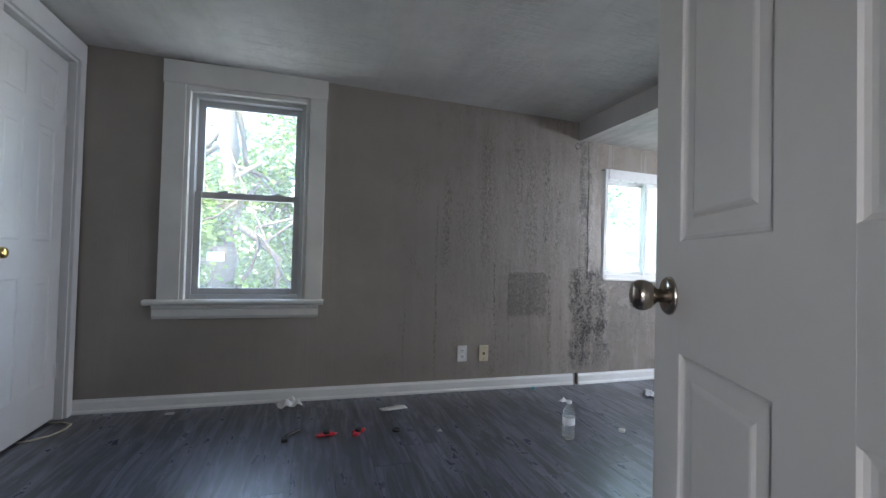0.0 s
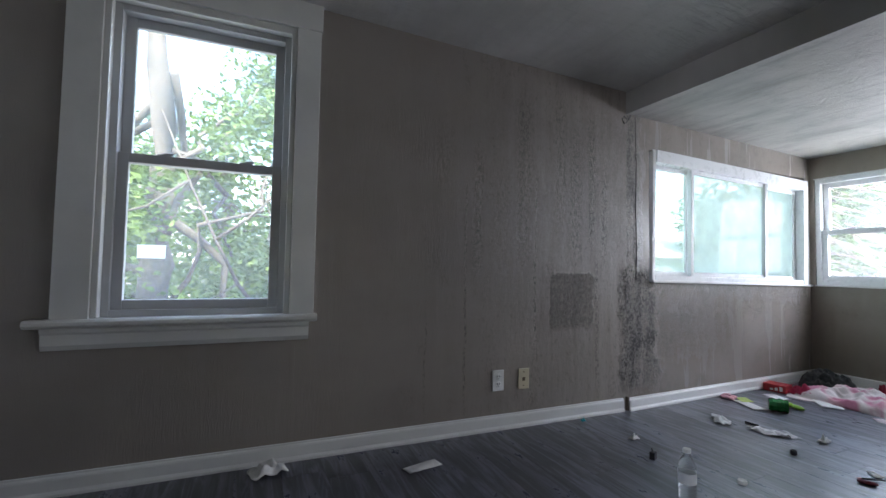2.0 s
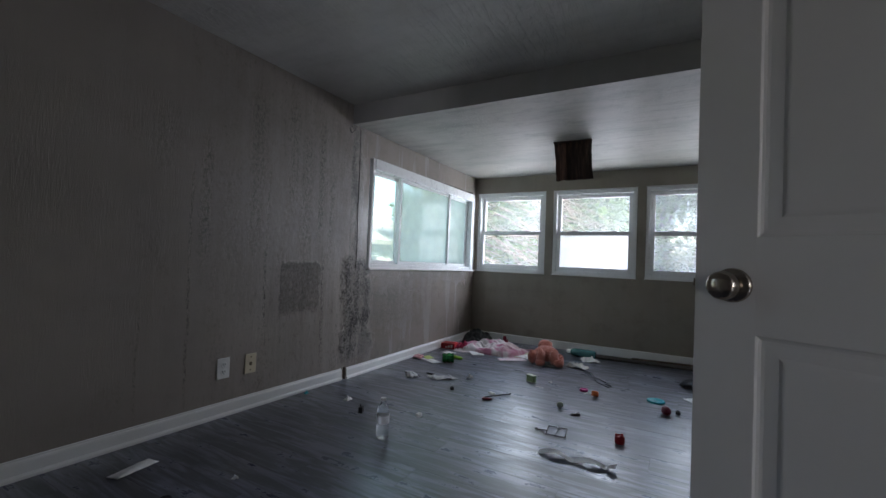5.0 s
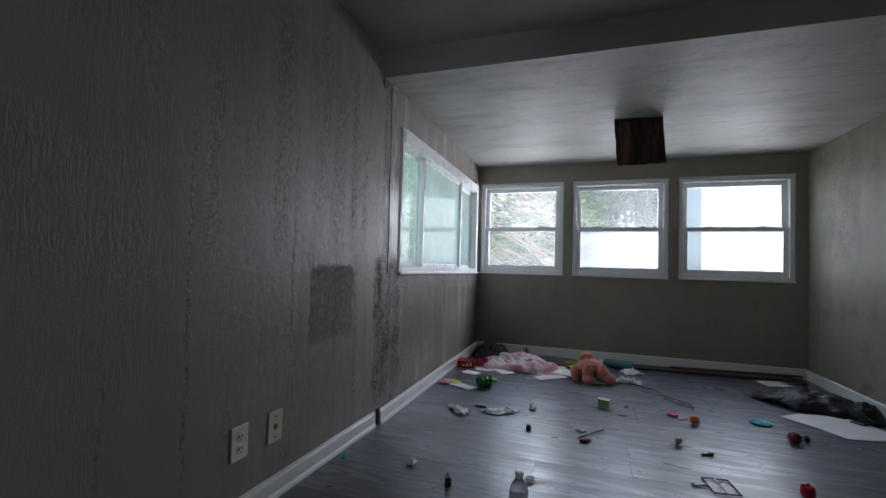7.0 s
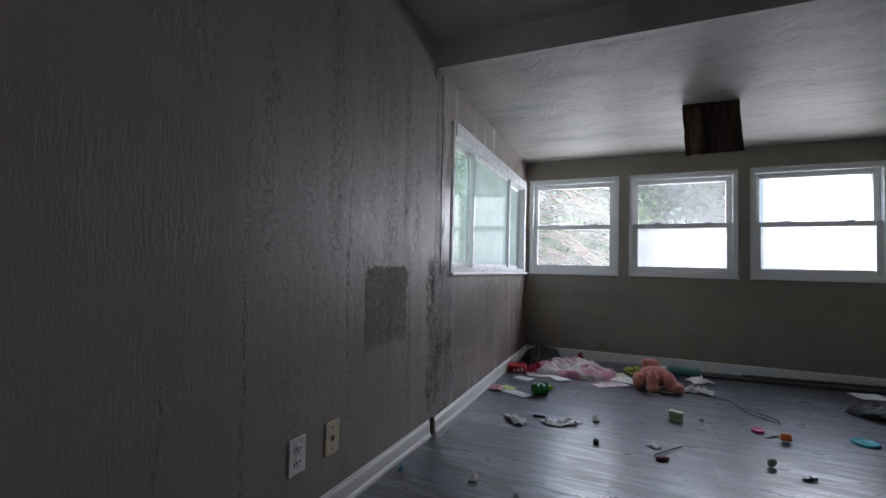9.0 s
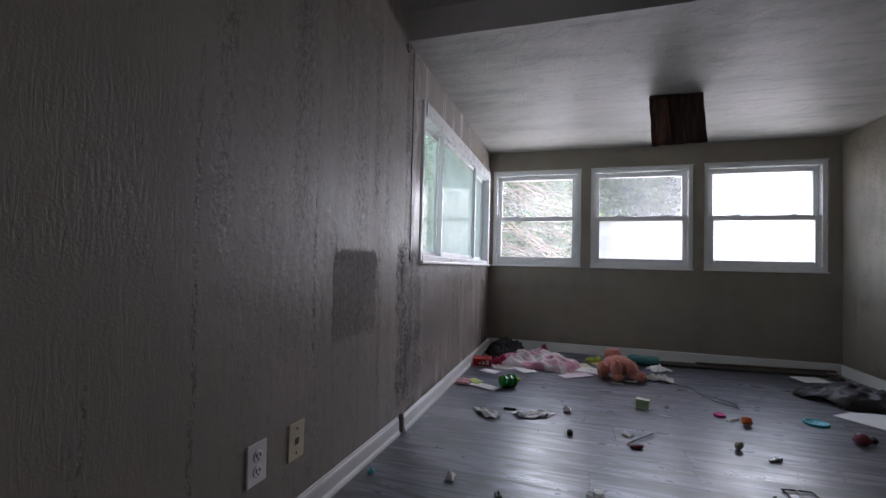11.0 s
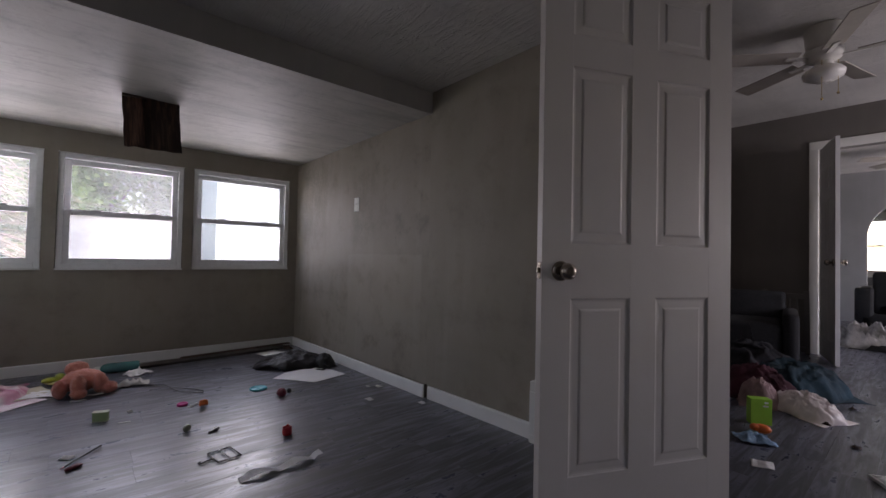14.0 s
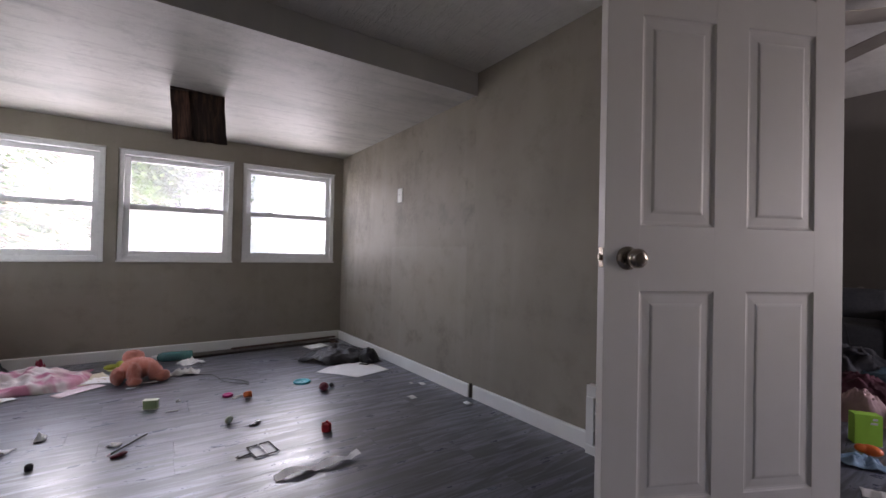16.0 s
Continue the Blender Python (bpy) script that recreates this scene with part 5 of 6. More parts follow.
# board that hangs from the low ceiling
hang = holder("hanging_board", "dark brown curled wooden boards hanging from the ceiling", "board", m=pose(3.235, 1.6, 1.914, 0, -4, -90) @ Matrix.Diagonal((0.9, 1, 1, 1)))
def curled(bm, x0, x1, length, bend, y0):
    cols, rows = 6, 10
    g = []
    for i in range(cols + 1):
        r = []
        for j in range(rows + 1):
            f = j / rows
            x = x0 + (x1 - x0) * i / cols
            y = y0 + bend * math.sin(f * 2.2) + 0.012 * math.sin(i * 1.1) * f
            z = -length * f + 0.008 * math.sin(3.0 * x / 0.3 + 2 * f)
            edge = 0.35 + 0.65 * abs(2 * i / cols - 1)
            x += edge * 0.007 * noise.noise(Vector((i * 0.9, f * 3.1, x0 * 9)))
            z *= 1 + 0.03 * noise.noise(Vector((i * 0.8, x0 * 7, 1.3)))
            r.append(bm.verts.new((x, y, z)))
        g.append(r)
    for i in range(cols):
        for j in range(rows):
            bm.faces.new((g[i][j], g[i + 1][j], g[i + 1][j + 1], g[i][j + 1]))
    bmesh.ops.solidify(bm, geom=list(bm.faces), thickness=0.008)
bm = bmesh.new()
curled(bm, 0.0, 0.14, 0.315, 0.02, 0.0)
part("board", bm, M_BOARD2, hang, "narrow reddish brown board", True)
bm = bmesh.new()
curled(bm, 0.11, 0.335, 0.325, -0.03, -0.014)
part("board", bm, M_BOARD, hang, "dark brown board", True)
bm = bmesh.new()
add_box(bm, (0.0, -0.03, -0.004), (0.335, 0.02, 0.02), bevel=0.003)
part("batten", bm, M_BOARD, hang)

# water bottle
bt = holder("water_bottle", "clear plastic water bottle standing on the floor", "bottle", m=pose(1.54, 1.985, 0.0))
m_pet, nt, b = material("clear_bottle_plastic")
b.inputs["Transmission Weight"].default_value = 0.85
b.inputs["Roughness"].default_value = 0.08
b.inputs["IOR"].default_value = 1.25
b.inputs["Base Color"].default_value = (0.93, 0.96, 0.97, 1)
bm = bmesh.new()
prof = [(0.0, 0.004), (0.022, 0.0), (0.030, 0.003), (0.032, 0.012)]
for k in range(9):
    z = 0.02 + k * 0.012
    prof += [(0.0325, z), (0.0305, z + 0.006)]
prof += [(0.0325, 0.132), (0.031, 0.146), (0.024, 0.163), (0.0145, 0.176), (0.0125, 0.181), (0.0125, 0.194)]
add_lathe(bm, prof, caps=False, seg=28)
body = part("body", bm, m_pet, bt, smooth=True)
bm = bmesh.new()
add_lathe(bm, [(0.0, 0.205), (0.0135, 0.205), (0.0145, 0.203), (0.0145, 0.19), (0.0, 0.19)], caps=False)
part("cap", bm, M_WHITE, bt, "white screw cap")
bm = bmesh.new()
add_lathe(bm, [(0.0332, 0.078), (0.0332, 0.118)], caps=False, seg=28)
part("label", bm, M_FILM, bt, "thin pale label")

# litter along the window wall
sheet("receipt", (0.695, 2.65), 8, 0.17, 0.062, M_PAPER_PRINT, "crumpled white printed receipt on the floor", amp=0.012, seed=2)
sheet("tissue", (0.06, 2.845), 12, 0.15, 0.08, M_PAPER, "crumpled white tissue by the baseboard", "tissue", amp=0.055, seed=3, n=14)
st = solid("strap", (lambda b: (add_tube(b, [(-0.03, -0.05, 0.008), (-0.015, -0.01, 0.012), (0.01, 0.02, 0.009), (0.04, 0.05, 0.012)], 0.009, 8), add_box(b, (-0.045, -0.075, 0.0), (-0.012, -0.04, 0.02), bevel=0.005), b)[2])(bmesh.new()), M_BLACK, "short black strap with a buckle", "strap", m=pose(0.09, 2.37, 0))
for x, y, r in ((0.27, 2.335, 10), (0.44, 2.325, 60)):
    t = holder("toy_flower", "flat red plastic petals with a dark disc", "toy", group="red toy pieces", m=pose(x, y, 0, 0, 0, r))
    bm = blob(bmesh.new(), [(-0.03, 0.0, 0.008, 0.03, 0.02, 0.008), (0.025, -0.008, 0.008, 0.032, 0.018, 0.008), (0.0, 0.015, 0.01, 0.03, 0.018, 0.008)])
    part("petal", bm, M_RED, t, smooth=True)
    bm = bmesh.new()
    add_lathe(bm, [(0.018, 0.014), (0.018, 0.024), (0.014, 0.028), (0.0, 0.028)], caps=False)
    part("disc", bm, M_BLACK, t, "dark disc")


def lid(name, at, r, h, mat, label, category="cap", tilt=0.0, rz=0.0):
    bm = bmesh.new()
    add_lathe(bm, [(0.0, 0.0), (r * 0.96, 0.0), (r, h * 0.15), (r, h * 0.8), (r * 0.92, h), (r * 0.8, h), (r * 0.76, h * 0.75), (0.0, h * 0.72)], caps=False)
    lift = abs(math.sin(radians(tilt))) * r
    return solid(name, bm, mat, label, category, smooth=True, m=pose(at[0], at[1], lift, 0, tilt, rz))


def scrap(at, size, seed, label="small crumpled white paper scrap", mat=None, rz=0.0, amp=0.02):
    return sheet("paper_scrap", at, rz, size, size * 0.7, mat or M_PAPER, label, "paper", amp, seed, 8, 2.5)


lid("bottle_cap", (0.646, 2.307), 0.022, 0.012, M_BLACK, "small black round cap on the floor")
scrap((0.877, 2.233), 0.025, 5, "tiny white crumb of paper")
scrap((-0.61, 2.87), 0.05, 6, "small grey paper flake by the baseboard", M_PAPER_PRINT, 0, 0.005)
bm = bmesh.new()
add_tube(bm, [(-1.19 + 0.0, 2.86, 0.006), (-1.12, 2.85, 0.006), (-1.065, 2.81, 0.006), (-1.06, 2.74, 0.006), (-1.09, 2.66, 0.006), (-1.15, 2.61, 0.006), (-1.2, 2.6, 0.006)], 0.005, 8)
solid("cable", bm, simple("cream_cable", (0.5, 0.46, 0.36), 0.5), "cream cable loop coming from under the door", "cable", smooth=True)

# litter in the middle
scrap((1.85, 2.503), 0.05, 7, amp=0.03)
scrap((1.789, 2.81), 0.03, 8, "small teal plastic scrap by the baseboard", M_TEAL, amp=0.02)
bm = bmesh.new()
add_box(bm, (-0.016, -0.012, 0), (0.016, 0.012, 0.036), bevel=0.003)
add_tube(bm, [(-0.008, 0, 0.034), (-0.012, 0.002, 0.055)], 0.002, 6)
solid("lighter", bm, M_BLACK, "small black plastic box with a spike", "box", m=pose(1.742, 2.3, 0, 0, 0, 20))
lid("bottle_cap", (1.896, 1.987), 0.018, 0.015, M_WHITE, "white plastic bottle cap")
lid("bottle_cap", (2.445, 2.062), 0.014, 0.022, M_BLACK, "small dark brown cap")
scrap((2.775, 2.079), 0.06, 9, amp=0.035)
sheet("plastic_wrapper", (2.575, 2.5), 48, 0.22, 0.11, M_FILM, "crinkled clear plastic wrapper", "wrapper", 0.024, 10, 24, 3.0, shape=ragged)
sheet("plastic_wrapper", (2.64, 2.26), -68, 0.26, 0.11, M_FILM, "long crinkled clear plastic wrapper", "wrapper", 0.024, 11, 24, 3.0, shape=ragged)
bm = bmesh.new()
add_tube(bm, [(-0.035, 0, 0.006), (0.035, 0, 0.006)], 0.006, 8)
solid("pen_cap", bm, M_BLACK, "black pen cap beside a wrapper", "pen cap", m=pose(2.69, 2.39, 0, 0, 0, 90))
pb = holder("eyeliner_pencil", "thin dark pencil lying on the floor", "pencil", m=pose(2.5, 1.735, 0, 0, 0, -41))
bm = bmesh.new()
add_tube(bm, [(-0.1, 0, 0.006), (0.1, 0, 0.012)], 0.004, 8)
part("shaft", bm, M_BLACK, pb)
bm = bmesh.new()
add_tube(bm, [(-0.118, 0, 0.005), (-0.1, 0, 0.006)], 0.0012, 8, 0.004)
part("tip", bm, M_PINK, pb, "pale tip")
bm = blob(bmesh.new(), [(0, 0, 0.009, 0.032, 0.014, 0.009), (-0.022, 0.003, 0.008, 0.015, 0.01, 0.008)])
solid("hair_clip", bm, M_DARKRED, "dark red plastic hair clip beside the pencil", "hair clip", smooth=True, m=pose(2.395, 1.765, 0, 0, 0, -60))
scrap((2.53, 1.79), 0.055, 12, "thin curl of white paper", rz=50, amp=0.012)
gb = holder("card_box", "small pale green card box on the floor", "box", m=pose(2.99, 1.655, 0, 0, 0, 68) @ Matrix.Scale(0.74, 4))
bm = bmesh.new()
add_box(bm, (-0.045, -0.022, 0.006), (0.045, 0.022, 0.066), bevel=0.001)
part("sleeve", bm, M_PALEGREEN, gb)
for z in (0.0, 0.066):
    bm = bmesh.new()
    add_box(bm, (-0.05, -0.026, z), (0.05, 0.026, z + 0.006), bevel=0.001)
    part("end_flap", bm, simple("light_card", (0.6, 0.66, 0.5), 0.6), gb, "pale card end flap")
scrap((3.04, 1.52), 0.035, 13)
sheet("paper_scrap", (2.88, 1.557), 80, 0.06, 0.012, M_PAPER, "thin strip of white paper", amp=0.001, seed=14)
bm = bmesh.new()
rr = random.Random(4)
add_tube(bm, [(3.62, 1.42, 0.012), (3.56, 1.34, 0.006), (3.48, 1.29, 0.02), (3.42, 1.26, 0.006), (3.33, 1.24, 0.005), (3.26, 1.2, 0.006), (3.2, 1.15, 0.01), (3.17, 1.11, 0.006)], 0.0032, 8)
add_tube(bm, [(3.42, 1.26, 0.006), (3.36, 1.2, 0.006), (3.28, 1.13, 0.006), (3.22, 1.1, 0.006), (3.17, 1.14, 0.03)], 0.003, 8)
solid("charger_cable", bm, simple("grey_cable", (0.14, 0.14, 0.145), 0.5), "thin grey charger cable trailing over the floor", "cable", smooth=True)
lid("jar_lid", (3.0, 1.26), 0.03, 0.014, M_MAGENTA, "small magenta plastic lid")
lid("jar_lid", (2.885, 1.165), 0.024, 0.03, M_ORANGE, "small orange plastic cap", tilt=30)
sheet("paper_strip", (2.945, 1.21), -50, 0.09, 0.022, M_PAPER, "white paper strip between two caps", amp=0.012, seed=15)
lid("jar_lid", (3.05, 0.79), 0.058, 0.012, M_TEAL, "flat round teal plastic lid")
t = solid("toy_helmet", blob(bmesh.new(), [(0, 0, 0.028, 0.034, 0.028, 0.028), (0.02, -0.01, 0.014, 0.03, 0.02, 0.012)]), M_DARKRED, "dark red rounded plastic toy piece", "toy", smooth=True, m=pose(2.8, 0.72, 0, 0, 0, 30))
scrap((2.86, 0.71), 0.035, 16)
lid("bottle_cap", (2.83, 0.655), 0.014, 0.02, M_BLACK, "small dark plastic cap", tilt=60)
lid("bottle_cap", (2.528, 1.315), 0.02, 0.013, simple("pale_green_plastic", (0.5, 0.55, 0.42), 0.4), "pale bottle cap standing on edge", tilt=75, rz=30)
bm = bmesh.new()
add_box(bm, (-0.03, -0.006, 0), (0.015, 0.006, 0.012), bevel=0.003)
add_box(bm, (0.01, -0.012, 0.002), (0.03, 0.012, 0.018), bevel=0.004)
solid("metal_clip", bm, M_STEEL, "small bent metal clip", "clip", m=pose(2.456, 1.208, 0, 0, 0, -60))
bm = bmesh.new()
add_lathe(bm, [(0.0, 0.0), (0.026, 0.0), (0.029, 0.01), (0.027, 0.04), (0.022, 0.046), (0.018, 0.04), (0.0, 0.038)], caps=False, seg=20)
for k in range(3):
    add_box(bm, (-0.006, 0.014, 0.035), (0.006, 0.027, 0.053), Matrix.Rotation(k * 2.1, 4, "Z"), bevel=0.003)
solid("toy_cup", bm, M_RED, "small red notched plastic cup", "toy", smooth=False, m=pose(2.185, 0.918, 0) @ Matrix.Scale(0.86, 4))
fr_ = holder("wire_frame", "black wire frame with a cross bar and hook", "wire frame", m=pose(2.13, 1.235, 0.0, 0, 0, 8) @ Matrix.Scale(0.9, 4))
def loop_pts(w, d, z):
    return [(-w, -d, z), (w, -d, z), (w, d, z), (-w, d, z), (-w, -d, z)]
for a_, b_ in zip(loop_pts(0.068, 0.056, 0.006), loop_pts(0.068, 0.056, 0.006)[1:]):
    bm = bmesh.new()
    add_tube(bm, [a_, b_], 0.0034, 8)
    part("rail", bm, M_WIREBLACK, fr_, smooth=True)
bm = bmesh.new()
add_tube(bm, [(-0.068, 0.0, 0.008), (0.068, 0.0, 0.008)], 0.003, 8)
part("cross_bar", bm, M_STEEL, fr_, "bright steel cross bar", True)
bm = bmesh.new()
add_tube(bm, [(-0.01, 0.056, 0.006), (-0.012, 0.09, 0.006), (-0.022, 0.118, 0.006), (-0.008, 0.128, 0.006), (0.0, 0.115, 0.006)], 0.004, 8)
part("hook", bm, M_WIREBLACK, fr_, smooth=True)
# long torn strip of foil-white paper
bm = bmesh.new()
cols = 34
g = []
for i in range(cols + 1):
    f = i / cols
    z = 0.004 + 0.017 * abs(math.sin(f * 7.0)) ** 1.3 + (0.012 if f > 0.9 else 0)
    tear = 0.006 * noise.noise(Vector((f * 30, 0, 0)))
    g.append([bm.verts.new(((f - 0.5) * 0.36, s_ * 0.025 + tear + 0.004 * math.sin(f * 9), z + 0.003 * s_ * math.sin(f * 13))) for s_ in (-1, -0.33, 0.33, 1)])
for i in range(cols):
    for j in range(3):
        bm.faces.new((g[i][j], g[i + 1][j], g[i + 1][j + 1], g[i][j + 1]))
bmesh.ops.solidify(bm, geom=list(bm.faces), thickness=0.0012)
solid("torn_wrapper", bm, simple("foil_paper", (0.9, 0.9, 0.9), 0.45, vary=0.06), "long torn wavy white paper wrapper", "wrapper", smooth=False, m=pose(1.84, 1.07, 0, 0, 0, -90))
for k, (x, y, s_) in enumerate(((2.583, 0.098, 0.05), (2.383, 0.296, 0.06), (2.118, 0.066, 0.05), (2.63, 0.16, 0.03))):
    scrap((x, y), s_, 20 + k, amp=0.012)

# heap in the corner by the sliding window
rb = holder("snack_box", "red printed card box with pale label bars", "box", m=pose(3.66, 2.765, 0, 0, 0, 8))
bm = bmesh.new()
add_box(bm, (-0.06, -0.09, 0.0), (0.06, 0.055, 0.055), bevel=0.002)
part("carton", bm, simple("red_card", (0.42, 0.02, 0.025), 0.4), rb)
for k in range(3):
    bm = bmesh.new()
    add_box(bm, (-0.0612, -0.07 + k * 0.03, 0.012), (-0.0602, -0.05 + k * 0.03, 0.045 - 0.01 * k))
    part("label_bar", bm, M_PAPER, rb, "pale label bar")
cp = cloth(bmesh.new(), 0.46, 0.38, 0.05, 31, 30, dome=0.12, freq=4.0)
solid("dark_clothing", cp, simple("black_cloth", (0.018, 0.02, 0.02), 0.9, vary=0.4, relief=0.002), "crumpled black clothing in the corner", "clothing", smooth=True, m=pose(4.05, 2.6, 0, 0, 0, 15))
m_bl, nt, b = material("pink_white_blanket")
v = coords(nt)
nz = noise_tex(nt, v, 2.8, 3, 0.5, 0.8)
c_ = mix(nt, span(nt, nz, 0.46, 0.54), (0.66, 0.6, 0.6), (0.5, 0.2, 0.29))
c_ = mix(nt, span(nt, noise_tex(nt, v, 2.2, 2), 0.5, 0.62, 0, 0.8), c_, (0.66, 0.5, 0.5))
nt.links.new(c_, b.inputs["Base Color"])
b.inputs["Roughness"].default_value = 0.95
bump(nt, b, noise_tex(nt, v, 220, 3), 0.5, 0.002)
bl = cloth(bmesh.new(), 0.48, 0.68, 0.045, 32, 52, dome=0.085, freq=1.7)
solid("blanket", bl, m_bl, "crumpled pink and white fleece blanket on the floor", "blanket", smooth=True, m=pose(3.83, 2.32, 0, 0, 0, 8))
rc = cloth(bmesh.new(), 0.13, 0.16, 0.09, 33, 14, freq=2.5)
solid("red_cloth", rc, simple("crimson_cloth", (0.35, 0.02, 0.07), 0.9), "crumpled crimson cloth beside the blanket", "clothing", smooth=True, m=pose(3.7, 2.6, 0, 0, 0, 0))
solid("red_cloth", cloth(bmesh.new(), 0.1, 0.1, 0.13, 34, 10, freq=2.5), simple("wine_cloth", (0.2, 0.01, 0.03), 0.9), "small wine red cloth behind the blanket", "clothing", smooth=True, m=pose(4.05, 2.28, 0))
sheet("paper", (3.57, 2.03), -52, 0.26, 0.1, simple("pink_white_sheet", (0.74, 0.62, 0.66), 0.6, vary=0.2), "white and pink printed sheet on the floor", seed=35, group="loose papers")
for k, (x, y, w_, d_, r_, mt, lb) in enumerate(((3.45, 2.65, 0.14, 0.09, 70, M_PAPER, "small white card on the floor"), (3.06, 2.61, 0.2, 0.085, 65, M_PAPER, "white sheet lying by the window wall"), (3.15, 2.7, 0.11, 0.08, 60, simple("yellow_green_card", (0.5, 0.62, 0.16), 0.5), "yellow-green printed card on the floor"), (3.6, 2.42, 0.22, 0.12, 40, M_PAPER, "white paper under the blanket"), (3.82, 1.98, 0.26, 0.2, 20, simple("tan_paper", (0.55, 0.5, 0.36), 0.7), "tan paper sheet behind the plush toy"), (3.75, 1.93, 0.24, 0.16, 75, M_PAPER, "white paper sheet behind the plush toy"), (3.95, 1.8, 0.2, 0.14, 30, simple("yellow_paper", (0.6, 0.55, 0.2), 0.7), "yellow paper sheet by the wall"), (4.06, 0.36, 0.16, 0.2, 20, M_PAPER, "white sheet in the corner by the bag"), (3.52, 1.66, 0.09, 0.02, 80, M_PAPER, "thin white paper strip"))):
    sheet("paper", (x, y), r_, w_, d_, mt, lb, seed=40 + k, group="loose papers", amp=0.006, z=0.001 * k)
gcup = holder("green_cup", "shiny deep green ribbed plastic cup lying on its side", "cup", m=pose(3.11, 2.465, 0.042, 90, 0, 35))
bm = bmesh.new()
add_lathe(bm, [(0.0, -0.05), (0.034, -0.05), (0.042, -0.03), (0.036, -0.01), (0.043, 0.01), (0.037, 0.03), (0.043, 0.05), (0.039, 0.05), (0.033, 0.02), (0.0, 0.015)], caps=False, seg=10)
part("bowl", bm, M_GREEN, gcup)
solid("lime_toy", blob(bmesh.new(), [(0, 0, 0.014, 0.05, 0.024, 0.014), (0.04, 0.01, 0.016, 0.02, 0.02, 0.016)]), M_LIME, "small lime green plastic piece", "toy", smooth=True, m=pose(3.28, 2.44, 0, 0, 0, 70))
solid("pink_flower", blob(bmesh.new(), [(0.03 * math.cos(k * 1.05), 0.03 * math.sin(k * 1.05), 0.012 + 0.006 * (k % 2), 0.022, 0.022, 0.012) for k in range(6)] + [(0, 0, 0.024, 0.02, 0.02, 0.014)]), M_PINK, "pink fabric flower by the baseboard", "fabric flower", smooth=True, m=pose(3.09, 2.765, 0))

# salmon plush toy, face down
m_pl, nt, b = material("salmon_plush")
v = coords(nt)
nt.links.new(mix(nt, noise_tex(nt, v, 30, 5, 0.7), (0.54, 0.15, 0.105), (0.76, 0.3, 0.225)), b.inputs["Base Color"])
b.inputs["Roughness"].default_value = 1.0
b.inputs["Sheen Weight"].default_value = 0.4
bump(nt, b, noise_tex(nt, v, 260, 4), 1.0, 0.006)
bm = blob(bmesh.new(), [(0.04, 0.0, 0.1, 0.1, 0.13, 0.08), (0.12, 0.02, 0.175, 0.065, 0.075, 0.055), (-0.075, 0.045, 0.085, 0.05, 0.045, 0.085), (-0.095, 0.045, 0.035, 0.06, 0.05, 0.035), (-0.055, -0.085, 0.085, 0.055, 0.045, 0.075), (-0.08, -0.135, 0.045, 0.055, 0.055, 0.045), (-0.01, 0.135, 0.07, 0.055, 0.045, 0.07), (0.1, -0.13, 0.05, 0.07, 0.045, 0.05), (0.16, 0.09, 0.05, 0.06, 0.05, 0.05)], 18)
plush = solid("plush_toy", bm, m_pl, "salmon pink plush toy lying face down", "plush toy", smooth=True, m=pose(3.61, 1.72, 0, 0, 0, 10) @ Matrix.Scale(0.88, 4))
md = plush.modifiers.new("merge", "REMESH")
md.mode, md.voxel_size, md.use_smooth_shade = "VOXEL", 0.007, True
md = plush.modifiers.new("soften", "SMOOTH")
md.factor, md.iterations = 0.5, 2
tuft = bpy.data.textures.new("plush_tufts", "CLOUDS")
tuft.noise_scale, tuft.noise_depth = 0.022, 3
md = plush.modifiers.new("tufts", "DISPLACE")
md.texture, md.strength, md.mid_level = tuft, 0.016, 0.5
solid("toy_leaf", blob(bmesh.new(), [(0, 0, 0.03, 0.04, 0.03, 0.03), (0.02, 0.05, 0.022, 0.035, 0.05, 0.02)]), simple("yellow_green_plastic", (0.45, 0.5, 0.08), 0.45), "yellow-green plastic toy piece behind the plush toy", "toy", smooth=True, m=pose(4.06, 1.84, 0, 0, 0, 25))
solid("lollipop_stick", (lambda b: (add_tube(b, [(0, -0.04, 0.004), (0, 0.04, 0.005)], 0.004, 8), b)[1])(bmesh.new()), M_PAPER, "short white paper stick before the plush toy", "stick", smooth=True, m=pose(3.46, 1.746, 0, 0, 0, -8))
# cloth, bottle and board along the far wall
sheet("sock", (3.66, 1.45), -15, 0.1, 0.18, simple("grey_white_cloth", (0.55, 0.54, 0.5), 0.9), "twisted grey-white cloth beside the plush toy", "cloth", 0.05, 51, 14, 3.0)
sheet("tissue", (3.96, 1.4), 30, 0.12, 0.16, M_PAPER, "crumpled white tissue near the far wall", "tissue", 0.05, 52, 12, 2.5)
tb = holder("teal_bottle", "translucent teal plastic bottle lying by the far wall", "bottle", m=pose(4.12, 1.5, 0.04, 0, 90, 82))
bm = bmesh.new()
add_lathe(bm, [(0.0, -0.13), (0.034, -0.13), (0.038, -0.12), (0.038, 0.07), (0.03, 0.1), (0.014, 0.115), (0.0, 0.115)], caps=False)
part("body", bm, simple("teal_glassy_plastic", (0.05, 0.17, 0.17), 0.15), tb, smooth=True)
bm = bmesh.new()
add_lathe(bm, [(0.0, 0.115), (0.018, 0.115), (0.018, 0.15), (0.0, 0.15)], caps=False)
part("cap", bm, M_WHITE, tb, "pale cap")
wb = holder("loose_board", "dark brown loose trim board along the far wall", "board", m=pose(4.26, 0.76, 0, 0, 0, 4))
bm = bmesh.new()
add_box(bm, (-0.085, -0.62, 0.0), (0.03, 0.62, 0.02), bevel=0.004)
